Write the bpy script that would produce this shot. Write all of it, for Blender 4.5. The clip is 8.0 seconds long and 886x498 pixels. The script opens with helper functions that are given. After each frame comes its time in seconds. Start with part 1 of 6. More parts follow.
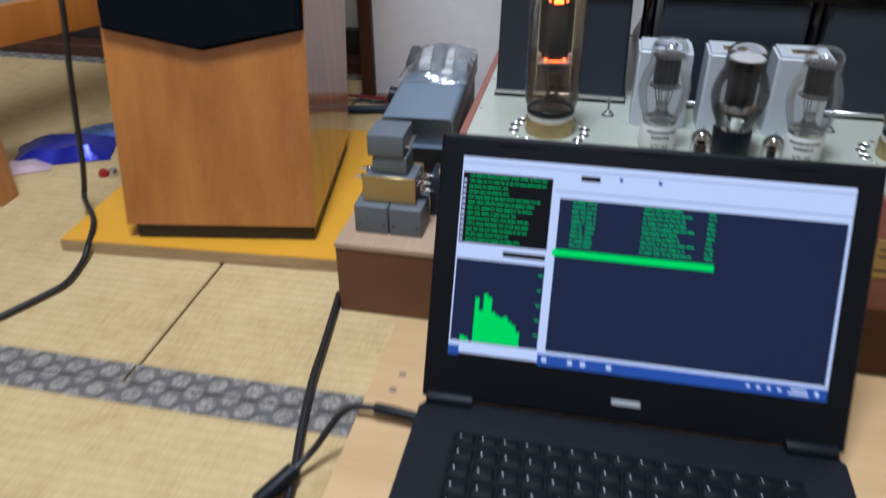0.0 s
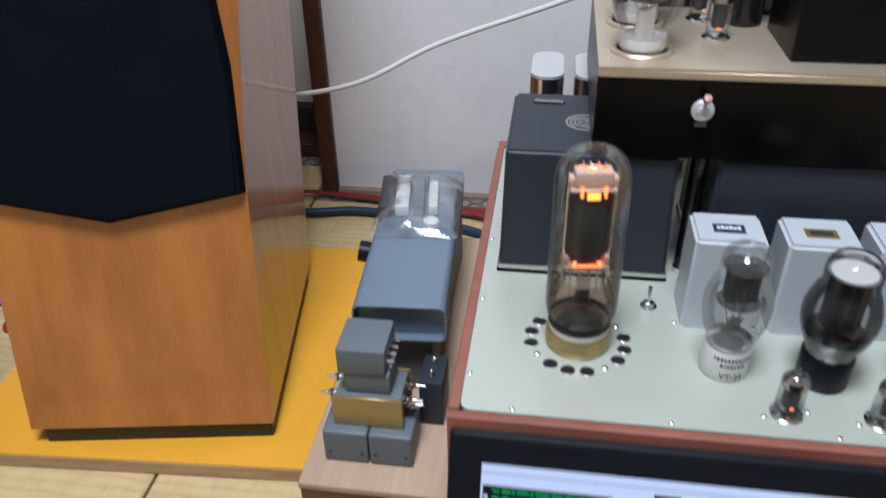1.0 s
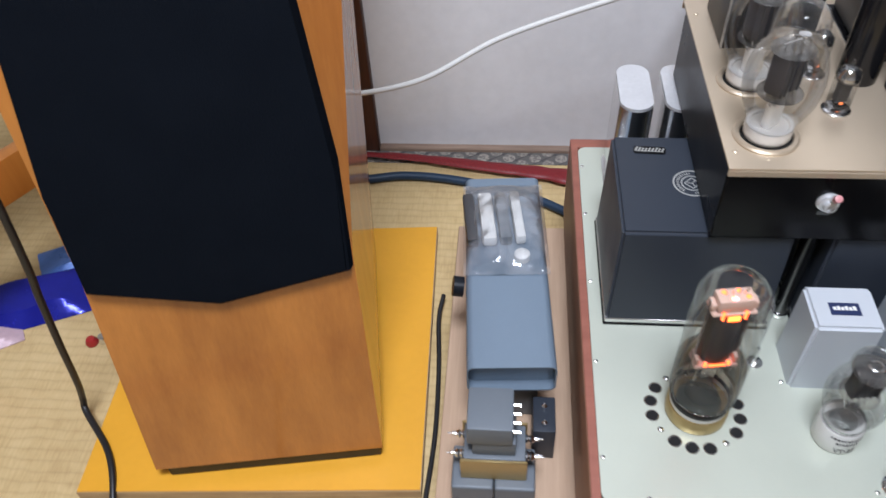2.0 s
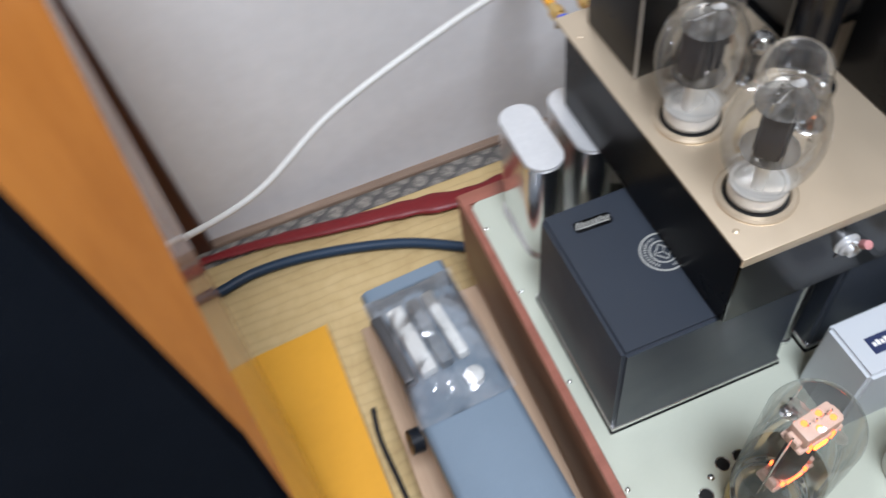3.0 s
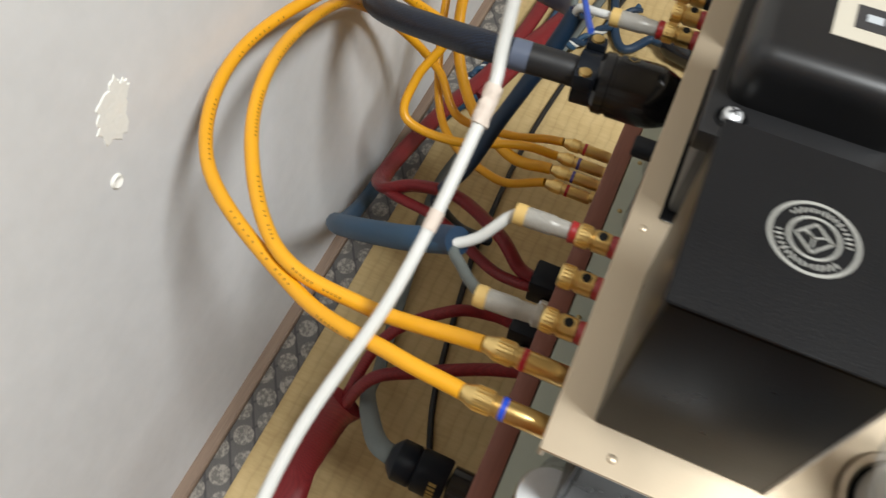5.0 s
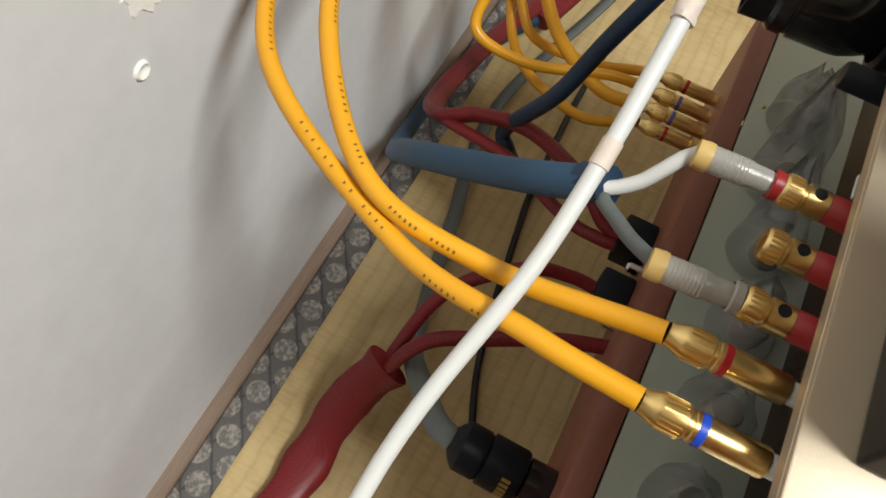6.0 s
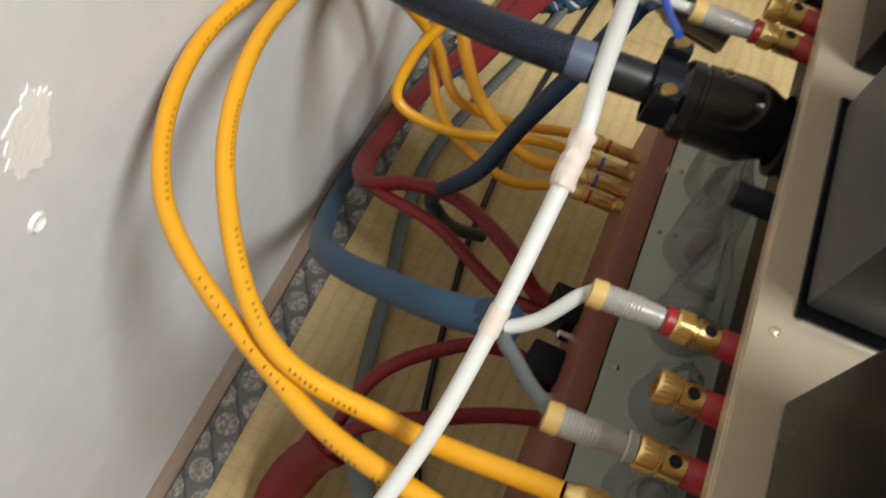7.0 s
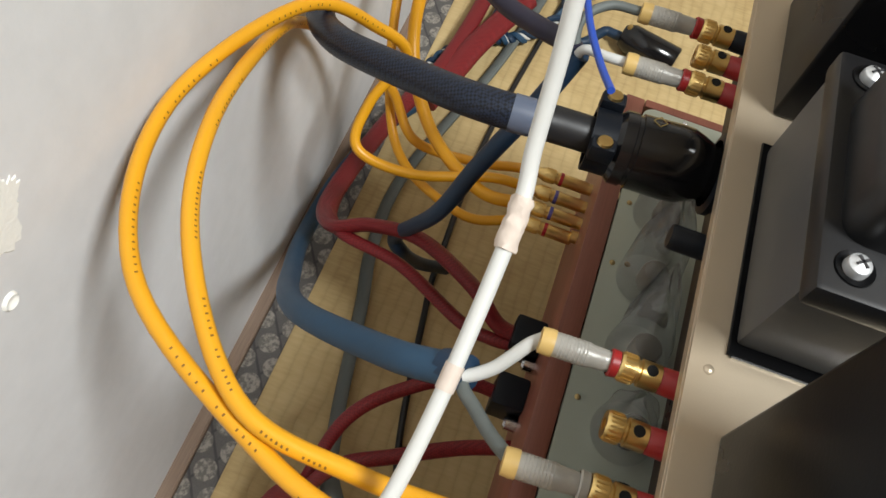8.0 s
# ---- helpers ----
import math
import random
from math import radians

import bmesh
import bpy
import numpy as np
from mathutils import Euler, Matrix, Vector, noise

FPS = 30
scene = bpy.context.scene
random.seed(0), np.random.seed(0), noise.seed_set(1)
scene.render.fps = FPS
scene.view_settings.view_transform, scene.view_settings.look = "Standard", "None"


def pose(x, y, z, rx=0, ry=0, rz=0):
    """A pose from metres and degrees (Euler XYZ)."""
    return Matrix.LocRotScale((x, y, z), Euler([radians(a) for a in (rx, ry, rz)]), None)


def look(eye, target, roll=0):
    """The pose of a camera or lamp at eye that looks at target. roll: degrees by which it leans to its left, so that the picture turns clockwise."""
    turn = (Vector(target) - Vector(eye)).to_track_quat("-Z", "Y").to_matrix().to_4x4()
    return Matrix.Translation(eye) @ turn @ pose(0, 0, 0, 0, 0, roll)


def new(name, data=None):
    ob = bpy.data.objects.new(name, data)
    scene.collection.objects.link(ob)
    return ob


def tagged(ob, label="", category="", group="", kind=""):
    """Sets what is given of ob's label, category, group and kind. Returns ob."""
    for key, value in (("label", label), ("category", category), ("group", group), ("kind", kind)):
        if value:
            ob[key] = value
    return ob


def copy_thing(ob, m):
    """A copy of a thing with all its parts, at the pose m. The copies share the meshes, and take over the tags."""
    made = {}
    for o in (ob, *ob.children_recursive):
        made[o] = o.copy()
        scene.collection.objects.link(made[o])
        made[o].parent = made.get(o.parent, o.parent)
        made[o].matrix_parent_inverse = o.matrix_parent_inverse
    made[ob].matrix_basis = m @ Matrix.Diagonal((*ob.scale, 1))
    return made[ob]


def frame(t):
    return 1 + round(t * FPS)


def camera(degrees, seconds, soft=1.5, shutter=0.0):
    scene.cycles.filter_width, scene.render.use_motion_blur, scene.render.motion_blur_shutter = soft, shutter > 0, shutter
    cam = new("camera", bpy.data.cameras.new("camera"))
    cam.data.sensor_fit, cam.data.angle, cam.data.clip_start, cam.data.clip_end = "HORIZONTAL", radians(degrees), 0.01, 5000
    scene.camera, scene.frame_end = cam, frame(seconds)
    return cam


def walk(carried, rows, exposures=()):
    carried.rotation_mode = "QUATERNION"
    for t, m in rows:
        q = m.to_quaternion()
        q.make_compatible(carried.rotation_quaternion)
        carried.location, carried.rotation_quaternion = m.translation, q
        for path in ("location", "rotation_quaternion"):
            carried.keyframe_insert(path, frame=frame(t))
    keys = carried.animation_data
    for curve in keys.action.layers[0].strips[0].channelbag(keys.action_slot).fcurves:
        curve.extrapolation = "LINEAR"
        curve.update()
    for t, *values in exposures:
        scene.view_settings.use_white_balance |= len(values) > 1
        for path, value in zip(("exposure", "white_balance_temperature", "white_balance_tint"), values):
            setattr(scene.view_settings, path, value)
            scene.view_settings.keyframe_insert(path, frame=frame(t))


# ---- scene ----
cam = camera(59.8, 8.0, shutter=0.5)

PATH = [
    (0, (0.15, -0.725, 0.595), (-0.2, 0.933, -0.466), -0.4),
    (0.5, (0.106, -0.563, 0.602), (-0.206, 1.133, -0.41), -1.0),
    (1, (0.066, -0.425, 0.674), (-0.191, 1.233, -0.415), -1.2),
    (1.5, (0.006, -0.356, 0.793), (-0.209, 1.143, -0.514), -2.2),
    (1.7, (-0.033, -0.342, 0.843), (-0.231, 1.098, -0.531), -2.6),
    (2.8, (-0.122, -0.068, 0.894), (-0.056, 1.146, -0.694), -11.4),
    (3, (-0.131, -0.01, 0.876), (0.106, 1.147, -0.738), -11.6),
    (3.5, (-0.151, 0.103, 0.858), (0.496, 1.102, -0.749), -7.2),
    (4, (-0.098, 0.278, 0.821), (0.675, 1.137, -0.812), -7.0),
    (4.5, (-0.025, 0.393, 0.791), (0.882, 0.973, -0.894), -1.7),
    (5, (-0.017, 0.482, 0.787), (0.974, 0.857, -0.909), 4.0),
    (5.2, (-0.016, 0.514, 0.767), (0.976, 0.851, -0.937), 5.8),
    (6.3, (0.034, 0.568, 0.673), (0.909, 0.82, -1.108), 13.1),
    (6.5, (0.052, 0.566, 0.683), (0.932, 0.796, -1.098), 13.5),
    (7, (0.074, 0.57, 0.718), (0.988, 0.746, -1.052), 13.6),
    (7.5, (0.095, 0.567, 0.747), (1.04, 0.693, -1.01), 13.2),
    (8, (0.082, 0.568, 0.747), (1.054, 0.693, -0.997), 13.6),
]
EXPOSURES = [(0, -0.4, 5650, 14), (0.5, -0.52, 5500, 17), (1, -0.32, 5750, 15), (1.5, -0.22, 5850, 18), (3, -0.18, 6000, 15), (3.5, -0.35, 6150, 13), (4, -0.32, 6400, 11), (4.5, -0.32, 6350, 10), (5, -0.13, 6600, 10), (6.5, -0.21, 6750, 10), (8, -0.07, 6600, 10)]
walk(cam, [(t, look(eye, target, roll)) for t, eye, target, roll in PATH], EXPOSURES)

# ---- world and lamps ----
world = bpy.data.worlds.new("room_dark")
scene.world = world
world.use_nodes = True
world.node_tree.nodes["Background"].inputs[0].default_value = (0.75, 0.85, 1.0, 1)
world.node_tree.nodes["Background"].inputs[1].default_value = 0.05


def area_lamp(name, m, size, watts, colour):
    data = bpy.data.lights.new(name, "AREA")
    data.shape, data.size, data.energy, data.color = "DISK", size, watts, colour
    ob = new(name, data)
    ob.matrix_world = m
    return ob


LAMP = (-0.04, -0.46, 2.26)
area_lamp("ceiling_lamp_light", look(LAMP, (LAMP[0], LAMP[1], 0)), 0.6, 71, (0.93, 0.98, 1.0))


# ---- materials ----
class Mat:
    """A small builder for node materials in object space."""

    def __init__(self, name):
        self.m = bpy.data.materials.new(name)
        self.m.use_nodes = True
        self.t = self.m.node_tree
        self.b = self.t.nodes["Principled BSDF"]
        self.tc = self.t.nodes.new("ShaderNodeTexCoord")

    def node(self, kind, **inputs):
        n = self.t.nodes.new(kind)
        for k, v in inputs.items():
            self.put(n.inputs[k.replace("_", " ")], v)
        return n

    def put(self, socket, v):
        if isinstance(v, bpy.types.NodeSocket):
            self.t.links.new(v, socket)
        else:
            socket.default_value = v

    def coords(self, scale=(1, 1, 1), rot=(0, 0, 0)):
        n = self.node("ShaderNodeMapping")
        self.t.links.new(self.tc.outputs["Object"], n.inputs[0])
        n.inputs["Scale"].default_value, n.inputs["Rotation"].default_value = scale, rot
        return n.outputs[0]

    def noise(self, size, stretch=(1, 1, 1), detail=4, rough=0.55):
        n = self.node("ShaderNodeTexNoise", Scale=1 / size, Detail=detail, Roughness=rough)
        self.t.links.new(self.coords(stretch), n.inputs["Vector"])
        return n.outputs[0]

    def ramp(self, fac, *stops):
        n = self.node("ShaderNodeValToRGB", Fac=fac)
        e = n.color_ramp.elements
        while len(e) < len(stops):
            e.new(0.5)
        for s, (p, c) in zip(e, stops):
            s.position, s.color = p, (c if len(c) == 4 else (*c, 1))
        return n.outputs[0]

    def math(self, op, a, b=0.0):
        n = self.t.nodes.new("ShaderNodeMath")
        n.operation = op
        self.put(n.inputs[0], a)
        self.put(n.inputs[1], b)
        return n.outputs[0]

    def mix(self, fac, a, b, mode="MIX"):
        n = self.t.nodes.new("ShaderNodeMix")
        n.data_type, n.blend_type = "RGBA", mode
        self.put(n.inputs[0], fac)
        self.put(n.inputs[6], a)
        self.put(n.inputs[7], b)
        return n.outputs[2]

    def bump(self, height, strength=0.3, distance=0.001, below=None):
        n = self.node("ShaderNodeBump", Height=height, Strength=strength, Distance=distance)
        if below is not None:
            self.t.links.new(below, n.inputs["Normal"])
        self.t.links.new(n.outputs[0], self.b.inputs["Normal"])
        return n.outputs[0]

    def set(self, **kw):
        for k, v in kw.items():
            self.put(self.b.inputs[k.replace("_", " ")], v)
        return self.m


def painted(name, colour, rough=0.4, metal=0.0, vary=0.12, grain=0.004, bump=0.08, coat=0.0, spec=0.5):
    """Paint, plastic or metal with mottling at two scales and faint relief."""
    m = Mat(name)
    big, small = m.noise(0.06), m.noise(grain, detail=3)
    dark = tuple(c * (1 - vary) for c in colour[:3]) + (1,)
    light = tuple(min(1, c * (1 + vary)) for c in colour[:3]) + (1,)
    col = m.mix(m.math("ADD", m.math("MULTIPLY", big, 0.6), m.math("MULTIPLY", small, 0.4)), dark, light)
    m.bump(small, bump, 0.0006)
    r = m.math("ADD", m.math("MULTIPLY", big, 0.22), rough - 0.11)
    return m.set(Base_Color=col, Roughness=r, Metallic=metal, Coat_Weight=coat, Coat_Roughness=0.12, Specular_IOR_Level=spec)


def wooden(name, dark, light, axis, rough=0.4, grain=0.012, coat=0.0, long=0.14, fine_part=0.35):
    m = Mat(name)
    stretch = [1, 1, 1]
    stretch[axis] = long
    broad, fine = m.noise(grain * 3, tuple(stretch), 5, 0.6), m.noise(grain / 7, tuple(s if i != axis else s / 4 for i, s in enumerate(stretch)), 4, 0.6)
    fac = m.math("ADD", m.math("MULTIPLY", broad, 1 - fine_part), m.math("MULTIPLY", fine, fine_part))
    col = m.ramp(fac, (0.3, dark), (0.7, light))
    m.bump(fine, 0.12, 0.0004)
    return m.set(Base_Color=col, Roughness=m.math("ADD", m.math("MULTIPLY", fine, 0.2), rough - 0.1), Coat_Weight=coat, Coat_Roughness=0.1)


def glowing(name, colour, strength):
    m = Mat(name)
    return m.set(Base_Color=(0.004, 0.004, 0.005, 1), Emission_Color=colour, Emission_Strength=strength, Roughness=0.3, Specular_IOR_Level=0.18)


def clear(name, tint=(0.96, 0.97, 0.97, 1), rough=0.03, gain=1.0, ior=1.5, film=0.03):
    """Thin glass: clear, with the gloss that Fresnel gives it."""
    m = Mat(name)
    t = m.t
    see, shine, fres, mixer = (t.nodes.new(k) for k in ("ShaderNodeBsdfTransparent", "ShaderNodeBsdfGlossy", "ShaderNodeFresnel", "ShaderNodeMixShader"))
    see.inputs[0].default_value = tint
    shine.inputs["Roughness"].default_value = rough
    fres.inputs[0].default_value = ior
    t.links.new(m.math("MINIMUM", m.math("MULTIPLY", fres.outputs[0], gain), 1.0), mixer.inputs[0])
    # film: white diffuse haze; on tube glass it stands in for soft reflections
    haze, body = t.nodes.new("ShaderNodeBsdfDiffuse"), t.nodes.new("ShaderNodeMixShader")
    haze.inputs[0].default_value = (0.8, 0.8, 0.8, 1)
    t.links.new(m.math("MULTIPLY", m.noise(0.012), film * 2), body.inputs[0])
    t.links.new(see.outputs[0], body.inputs[1])
    t.links.new(haze.outputs[0], body.inputs[2])
    t.links.new(body.outputs[0], mixer.inputs[1])
    t.links.new(shine.outputs[0], mixer.inputs[2])
    t.links.new(mixer.outputs[0], t.nodes["Material Output"].inputs[0])
    return m.m


def tatami_material():
    m = Mat("tatami_straw")
    sep = m.node("ShaderNodeSeparateXYZ", Vector=m.tc.outputs["Object"])
    wob = m.math("MULTIPLY", m.noise(0.04), 0.012)
    row = m.math("MULTIPLY", m.math("ADD", sep.outputs[1], wob), 1 / 0.0148)
    groove = m.math("ABSOLUTE", m.math("SUBTRACT", m.math("FRACT", row), 0.5))
    groove = m.math("POWER", m.math("MULTIPLY", groove, 2.0), 3.0)
    straw = m.noise(0.0035, (1, 0.12, 1), 3)
    stain, patch = m.noise(0.22), m.noise(0.03)
    fac = m.math("ADD", m.math("MULTIPLY", straw, 0.3), m.math("ADD", m.math("MULTIPLY", stain, 0.4), m.math("MULTIPLY", patch, 0.3)))
    col = m.ramp(fac, (0.3, (0.40, 0.27, 0.115)), (0.5, (0.56, 0.415, 0.2)), (0.7, (0.66, 0.51, 0.27)))
    col = m.mix(m.math("MULTIPLY", groove, 0.3), col, (0.34, 0.23, 0.1, 1))
    h = m.math("SUBTRACT", m.math("MULTIPLY", straw, 0.5), groove)
    m.bump(h, 0.35, 0.001)
    return m.set(Base_Color=col, Roughness=0.62, Specular_IOR_Level=0.3)


def heri_material():
    """Cloth tatami border: crossed lines with pale round flowers."""
    m = Mat("tatami_border_cloth")
    sep = m.node("ShaderNodeSeparateXYZ", Vector=m.tc.outputs["Object"])
    x, y = m.math("MULTIPLY", sep.outputs[0], 1 / 0.045), m.math("MULTIPLY", sep.outputs[1], 1 / 0.031)

    def cell(v):
        return m.math("SUBTRACT", m.math("FRACT", v), 0.5)

    def flower(ox, oy):
        a, b = cell(m.math("ADD", x, ox)), cell(m.math("ADD", y, oy))
        a, b = m.math("MULTIPLY", a, 0.045), m.math("MULTIPLY", b, 0.031)
        return m.math("SQRT", m.math("ADD", m.math("MULTIPLY", a, a), m.math("MULTIPLY", b, b)))

    d = m.math("MINIMUM", flower(0.25, 0.323), flower(0.75, 0.823))
    p, q = m.math("ADD", x, y), m.math("SUBTRACT", x, y)
    line = m.math("MINIMUM", m.math("ABSOLUTE", cell(p)), m.math("ABSOLUTE", cell(q)))
    weave = m.noise(0.0012)
    ground = m.mix(weave, (0.08, 0.075, 0.072, 1), (0.15, 0.14, 0.13, 1))
    col = m.mix(m.ramp(line, (0.03, (1, 1, 1)), (0.07, (0, 0, 0))), ground, (0.062, 0.058, 0.058, 1))
    petals = m.ramp(m.noise(0.004), (0.42, (0.15, 0.14, 0.125)), (0.6, (0.33, 0.30, 0.26)))
    col = m.mix(m.ramp(m.math("MULTIPLY", d, 20.0), (0.2, (1, 1, 1)), (0.225, (0, 0, 0))), col, petals)
    m.bump(weave, 0.3, 0.0005)
    return m.set(Base_Color=col, Roughness=0.75)


def plaster_material():
    m = Mat("white_plaster")
    stain, fine = m.noise(0.35), m.noise(0.004)
    spots = m.noise(0.02, detail=6)
    col = m.ramp(m.math("ADD", m.math("MULTIPLY", stain, 0.7), m.math("MULTIPLY", spots, 0.3)), (0.3, (0.66, 0.66, 0.657)), (0.65, (0.78, 0.78, 0.78)))
    n = m.bump(fine, 0.25, 0.0006)
    m.bump(spots, 0.15, 0.001, n)
    return m.set(Base_Color=col, Roughness=0.8)


def bag_material():
    m = Mat("clear_plastic_film")
    t = m.t
    see, shine, white, fres = (t.nodes.new(k) for k in ("ShaderNodeBsdfTransparent", "ShaderNodeBsdfGlossy", "ShaderNodeBsdfDiffuse", "ShaderNodeFresnel"))
    a, b = t.nodes.new("ShaderNodeMixShader"), t.nodes.new("ShaderNodeMixShader")
    see.inputs[0].default_value = (0.95, 0.955, 0.96, 1)
    white.inputs[0].default_value = (0.75, 0.77, 0.8, 1)
    shine.inputs["Roughness"].default_value = 0.08
    bump = m.node("ShaderNodeBump", Height=m.noise(0.02, detail=4), Strength=0.5, Distance=0.004)
    t.links.new(bump.outputs[0], shine.inputs["Normal"])
    fres.inputs[0].default_value = 1.5
    t.links.new(bump.outputs[0], fres.inputs["Normal"])
    t.links.new(m.math("MULTIPLY", m.ramp(m.noise(0.03, detail=4), (0.4, (0.12, 0.12, 0.12)), (0.75, (0.6, 0.6, 0.6))), 0.45), a.inputs[0])
    t.links.new(see.outputs[0], a.inputs[1])
    t.links.new(white.outputs[0], a.inputs[2])
    t.links.new(m.math("MINIMUM", m.math("MULTIPLY", fres.outputs[0], 2.2), 1.0), b.inputs[0])
    t.links.new(a.outputs[0], b.inputs[1])
    t.links.new(shine.outputs[0], b.inputs[2])
    t.links.new(b.outputs[0], t.nodes["Material Output"].inputs[0])
    return m.m


def braided(name, c1, c2, size=0.0016):
    m = Mat(name)
    uv = m.node("ShaderNodeTexChecker", Scale=1 / size, Color1=c1, Color2=c2)
    t = m.t
    t.links.new(m.coords((1, 1, 1), (0.6, 0.5, 0.8)), uv.inputs["Vector"])
    m.bump(uv.outputs[1], 0.4, 0.0008)
    return m.set(Base_Color=m.mix(m.math("MULTIPLY", m.noise(0.02), 0.5), uv.outputs[0], tuple(c * 0.6 for c in c1[:3]) + (1,)), Roughness=0.4, Specular_IOR_Level=0.35)


TATAMI, HERI, PLASTER = tatami_material(), heri_material(), plaster_material()
DARKWOOD = wooden("dark_post_wood", (0.035, 0.013, 0.007), (0.10, 0.035, 0.018), 2, 0.45)
STRIPWOOD = wooden("pale_edge_strip_wood", (0.16, 0.105, 0.075), (0.36, 0.26, 0.19), 0, 0.6)
VENEER = wooden("cherry_veneer", (0.27, 0.083, 0.009), (0.50, 0.19, 0.031), 2, 0.42, 0.02, 0.8, 0.08, 0.18)
GRILLE = painted("grille_cloth_black", (0.006, 0.0078, 0.0115, 1), 0.95, 0, 0.3, 0.0015, 0.5, 0.0, 0.0)
BLACKWOOD = painted("black_plinth_paint", (0.012, 0.012, 0.011, 1), 0.55, 0, 0.3)
YELLOW = painted("yellow_formply_face", (0.72, 0.35, 0.022, 1), 0.42, 0, 0.1, 0.01, 0.05)
PLYEDGE = wooden("ply_edge", (0.30, 0.19, 0.09), (0.5, 0.36, 0.2), 0, 0.7, 0.004)
PLANK = wooden("pale_plank_wood", (0.47, 0.29, 0.13), (0.63, 0.43, 0.22), 0, 0.5, 0.02)
BOXTOP = wooden("pale_board_top", (0.36, 0.235, 0.15), (0.52, 0.37, 0.25), 1, 0.5, 0.02)
BOXBROWN = painted("brown_board_front", (0.155, 0.062, 0.03, 1), 0.6, 0, 0.2, 0.003, 0.2)
AMPWOOD = wooden("reddish_amp_wood", (0.19, 0.062, 0.04), (0.33, 0.12, 0.08), 0, 0.45, 0.01)
AMPSIDE = wooden("amp_side_wood", (0.17, 0.075, 0.04), (0.27, 0.13, 0.07), 1, 0.5, 0.012)
CREAM = painted("cream_metal_plate", (0.49, 0.52, 0.435, 1), 0.33, 0.25, 0.05, 0.002, 0.06)
CHAMPAGNE = painted("champagne_brushed_metal", (0.57, 0.47, 0.345, 1), 0.38, 0.65, 0.06, 0.001, 0.08)
BLACK = painted("black_satin_paint", (0.004, 0.004, 0.0045, 1), 0.3, 0, 0.25, 0.0015, 0.06, 0.0, 0.15)
BLACKPANEL = painted("black_gloss_panel", (0.003, 0.003, 0.0035, 1), 0.2, 0, 0.25, 0.004, 0.02, 0.0, 0.16)
BLACKTOP = painted("black_crackle_lid", (0.006, 0.006, 0.0068, 1), 0.5, 0, 0.25, 0.001, 0.3, 0.0, 0.2)
GUNMETAL = painted("dark_grey_transformer_paint", (0.027, 0.033, 0.044, 1), 0.42, 0.0, 0.1, 0.001, 0.12, 0.0, 0.25)
LIGHTGREY = painted("pale_grey_transformer_paint", (0.50, 0.53, 0.56, 1), 0.45, 0.1, 0.04, 0.001, 0.05)
SLEEVE = painted("blue_grey_hammered_paint", (0.17, 0.225, 0.285, 1), 0.38, 0.25, 0.1, 0.003, 0.2)
SMALLGREY = painted("grey_can_paint", (0.125, 0.145, 0.165, 1), 0.5, 0.1, 0.12, 0.003, 0.15)
SILVER = painted("silver_strip", (0.62, 0.62, 0.61, 1), 0.25, 0.95, 0.08)
CHROME = painted("polished_aluminium", (0.74, 0.74, 0.74, 1), 0.18, 1.0, 0.05, 0.003, 0.03)
CANTOP = painted("brushed_can_top", (0.68, 0.69, 0.7, 1), 0.42, 0.6, 0.2, 0.005, 0.1)
GOLD = painted("gold_plated_metal", (0.80, 0.57, 0.23, 1), 0.3, 1.0, 0.08, 0.002, 0.06)
BRASS = painted("brass_plate", (0.44, 0.33, 0.15, 1), 0.4, 0.8, 0.12)
GLASS = clear("tube_glass", (0.955, 0.96, 0.96, 1), 0.02, gain=0.55, ior=1.45, film=0.014)
SMOKED = clear("smoked_tube_glass", (0.8, 0.8, 0.81, 1), 0.02, gain=0.9, ior=1.45, film=0.012)
GRAPHITE = painted("graphite_tube_plate", (0.03, 0.029, 0.03, 1), 0.6, 0.3, 0.2)
PLATE = painted("tube_plate_metal", (0.10, 0.1, 0.105, 1), 0.4, 0.8, 0.2)
STEMGLASS = painted("milky_stem_glass", (0.34, 0.33, 0.32, 1), 0.25, 0, 0.2)
CERAMIC = painted("white_ceramic", (0.72, 0.71, 0.67, 1), 0.4, 0, 0.06)
GETTER = painted("silver_getter_mirror", (0.6, 0.6, 0.6, 1), 0.12, 1.0, 0.2)
PLASTIC = painted("black_plastic", (0.007, 0.009, 0.013, 1), 0.42, 0, 0.2, 0.001, 0.15, 0.0, 0.2)
KEYCAP = painted("black_keycap", (0.004, 0.0052, 0.008, 1), 0.5, 0, 0.2, 0.004, 0.08, 0.0, 0.16)
PAPER = painted("cream_paper_label", (0.5, 0.46, 0.38, 1), 0.7, 0, 0.06)
WHITE = painted("white_print", (0.75, 0.75, 0.73, 1), 0.6, 0, 0.04)
NAVY = painted("navy_label", (0.02, 0.03, 0.085, 1), 0.4)
GREYSHELL = painted("grey_lacquered_shell", (0.085, 0.085, 0.085, 1), 0.46, 0.3, 0.15, 0.002, 0.05)
CABLEINK = painted("olive_cable_print", (0.20, 0.095, 0.012, 1), 0.6)
INK = painted("dark_print", (0.03, 0.028, 0.03, 1), 0.6)
LABELGOLD = painted("gold_label", (0.36, 0.26, 0.09, 1), 0.35, 0.6)
REDRUB = painted("red_insulator", (0.36, 0.02, 0.02, 1), 0.4)
CLEARGREY = painted("milky_plug_sleeve", (0.42, 0.40, 0.36, 1), 0.35, 0.1, 0.15, 0.002, 0.3)
IVORYRING = painted("yellowed_ring", (0.68, 0.46, 0.16, 1), 0.4)
WHITECABLE = painted("white_cable_sheath", (0.64, 0.64, 0.61, 1), 0.45, 0, 0.06)
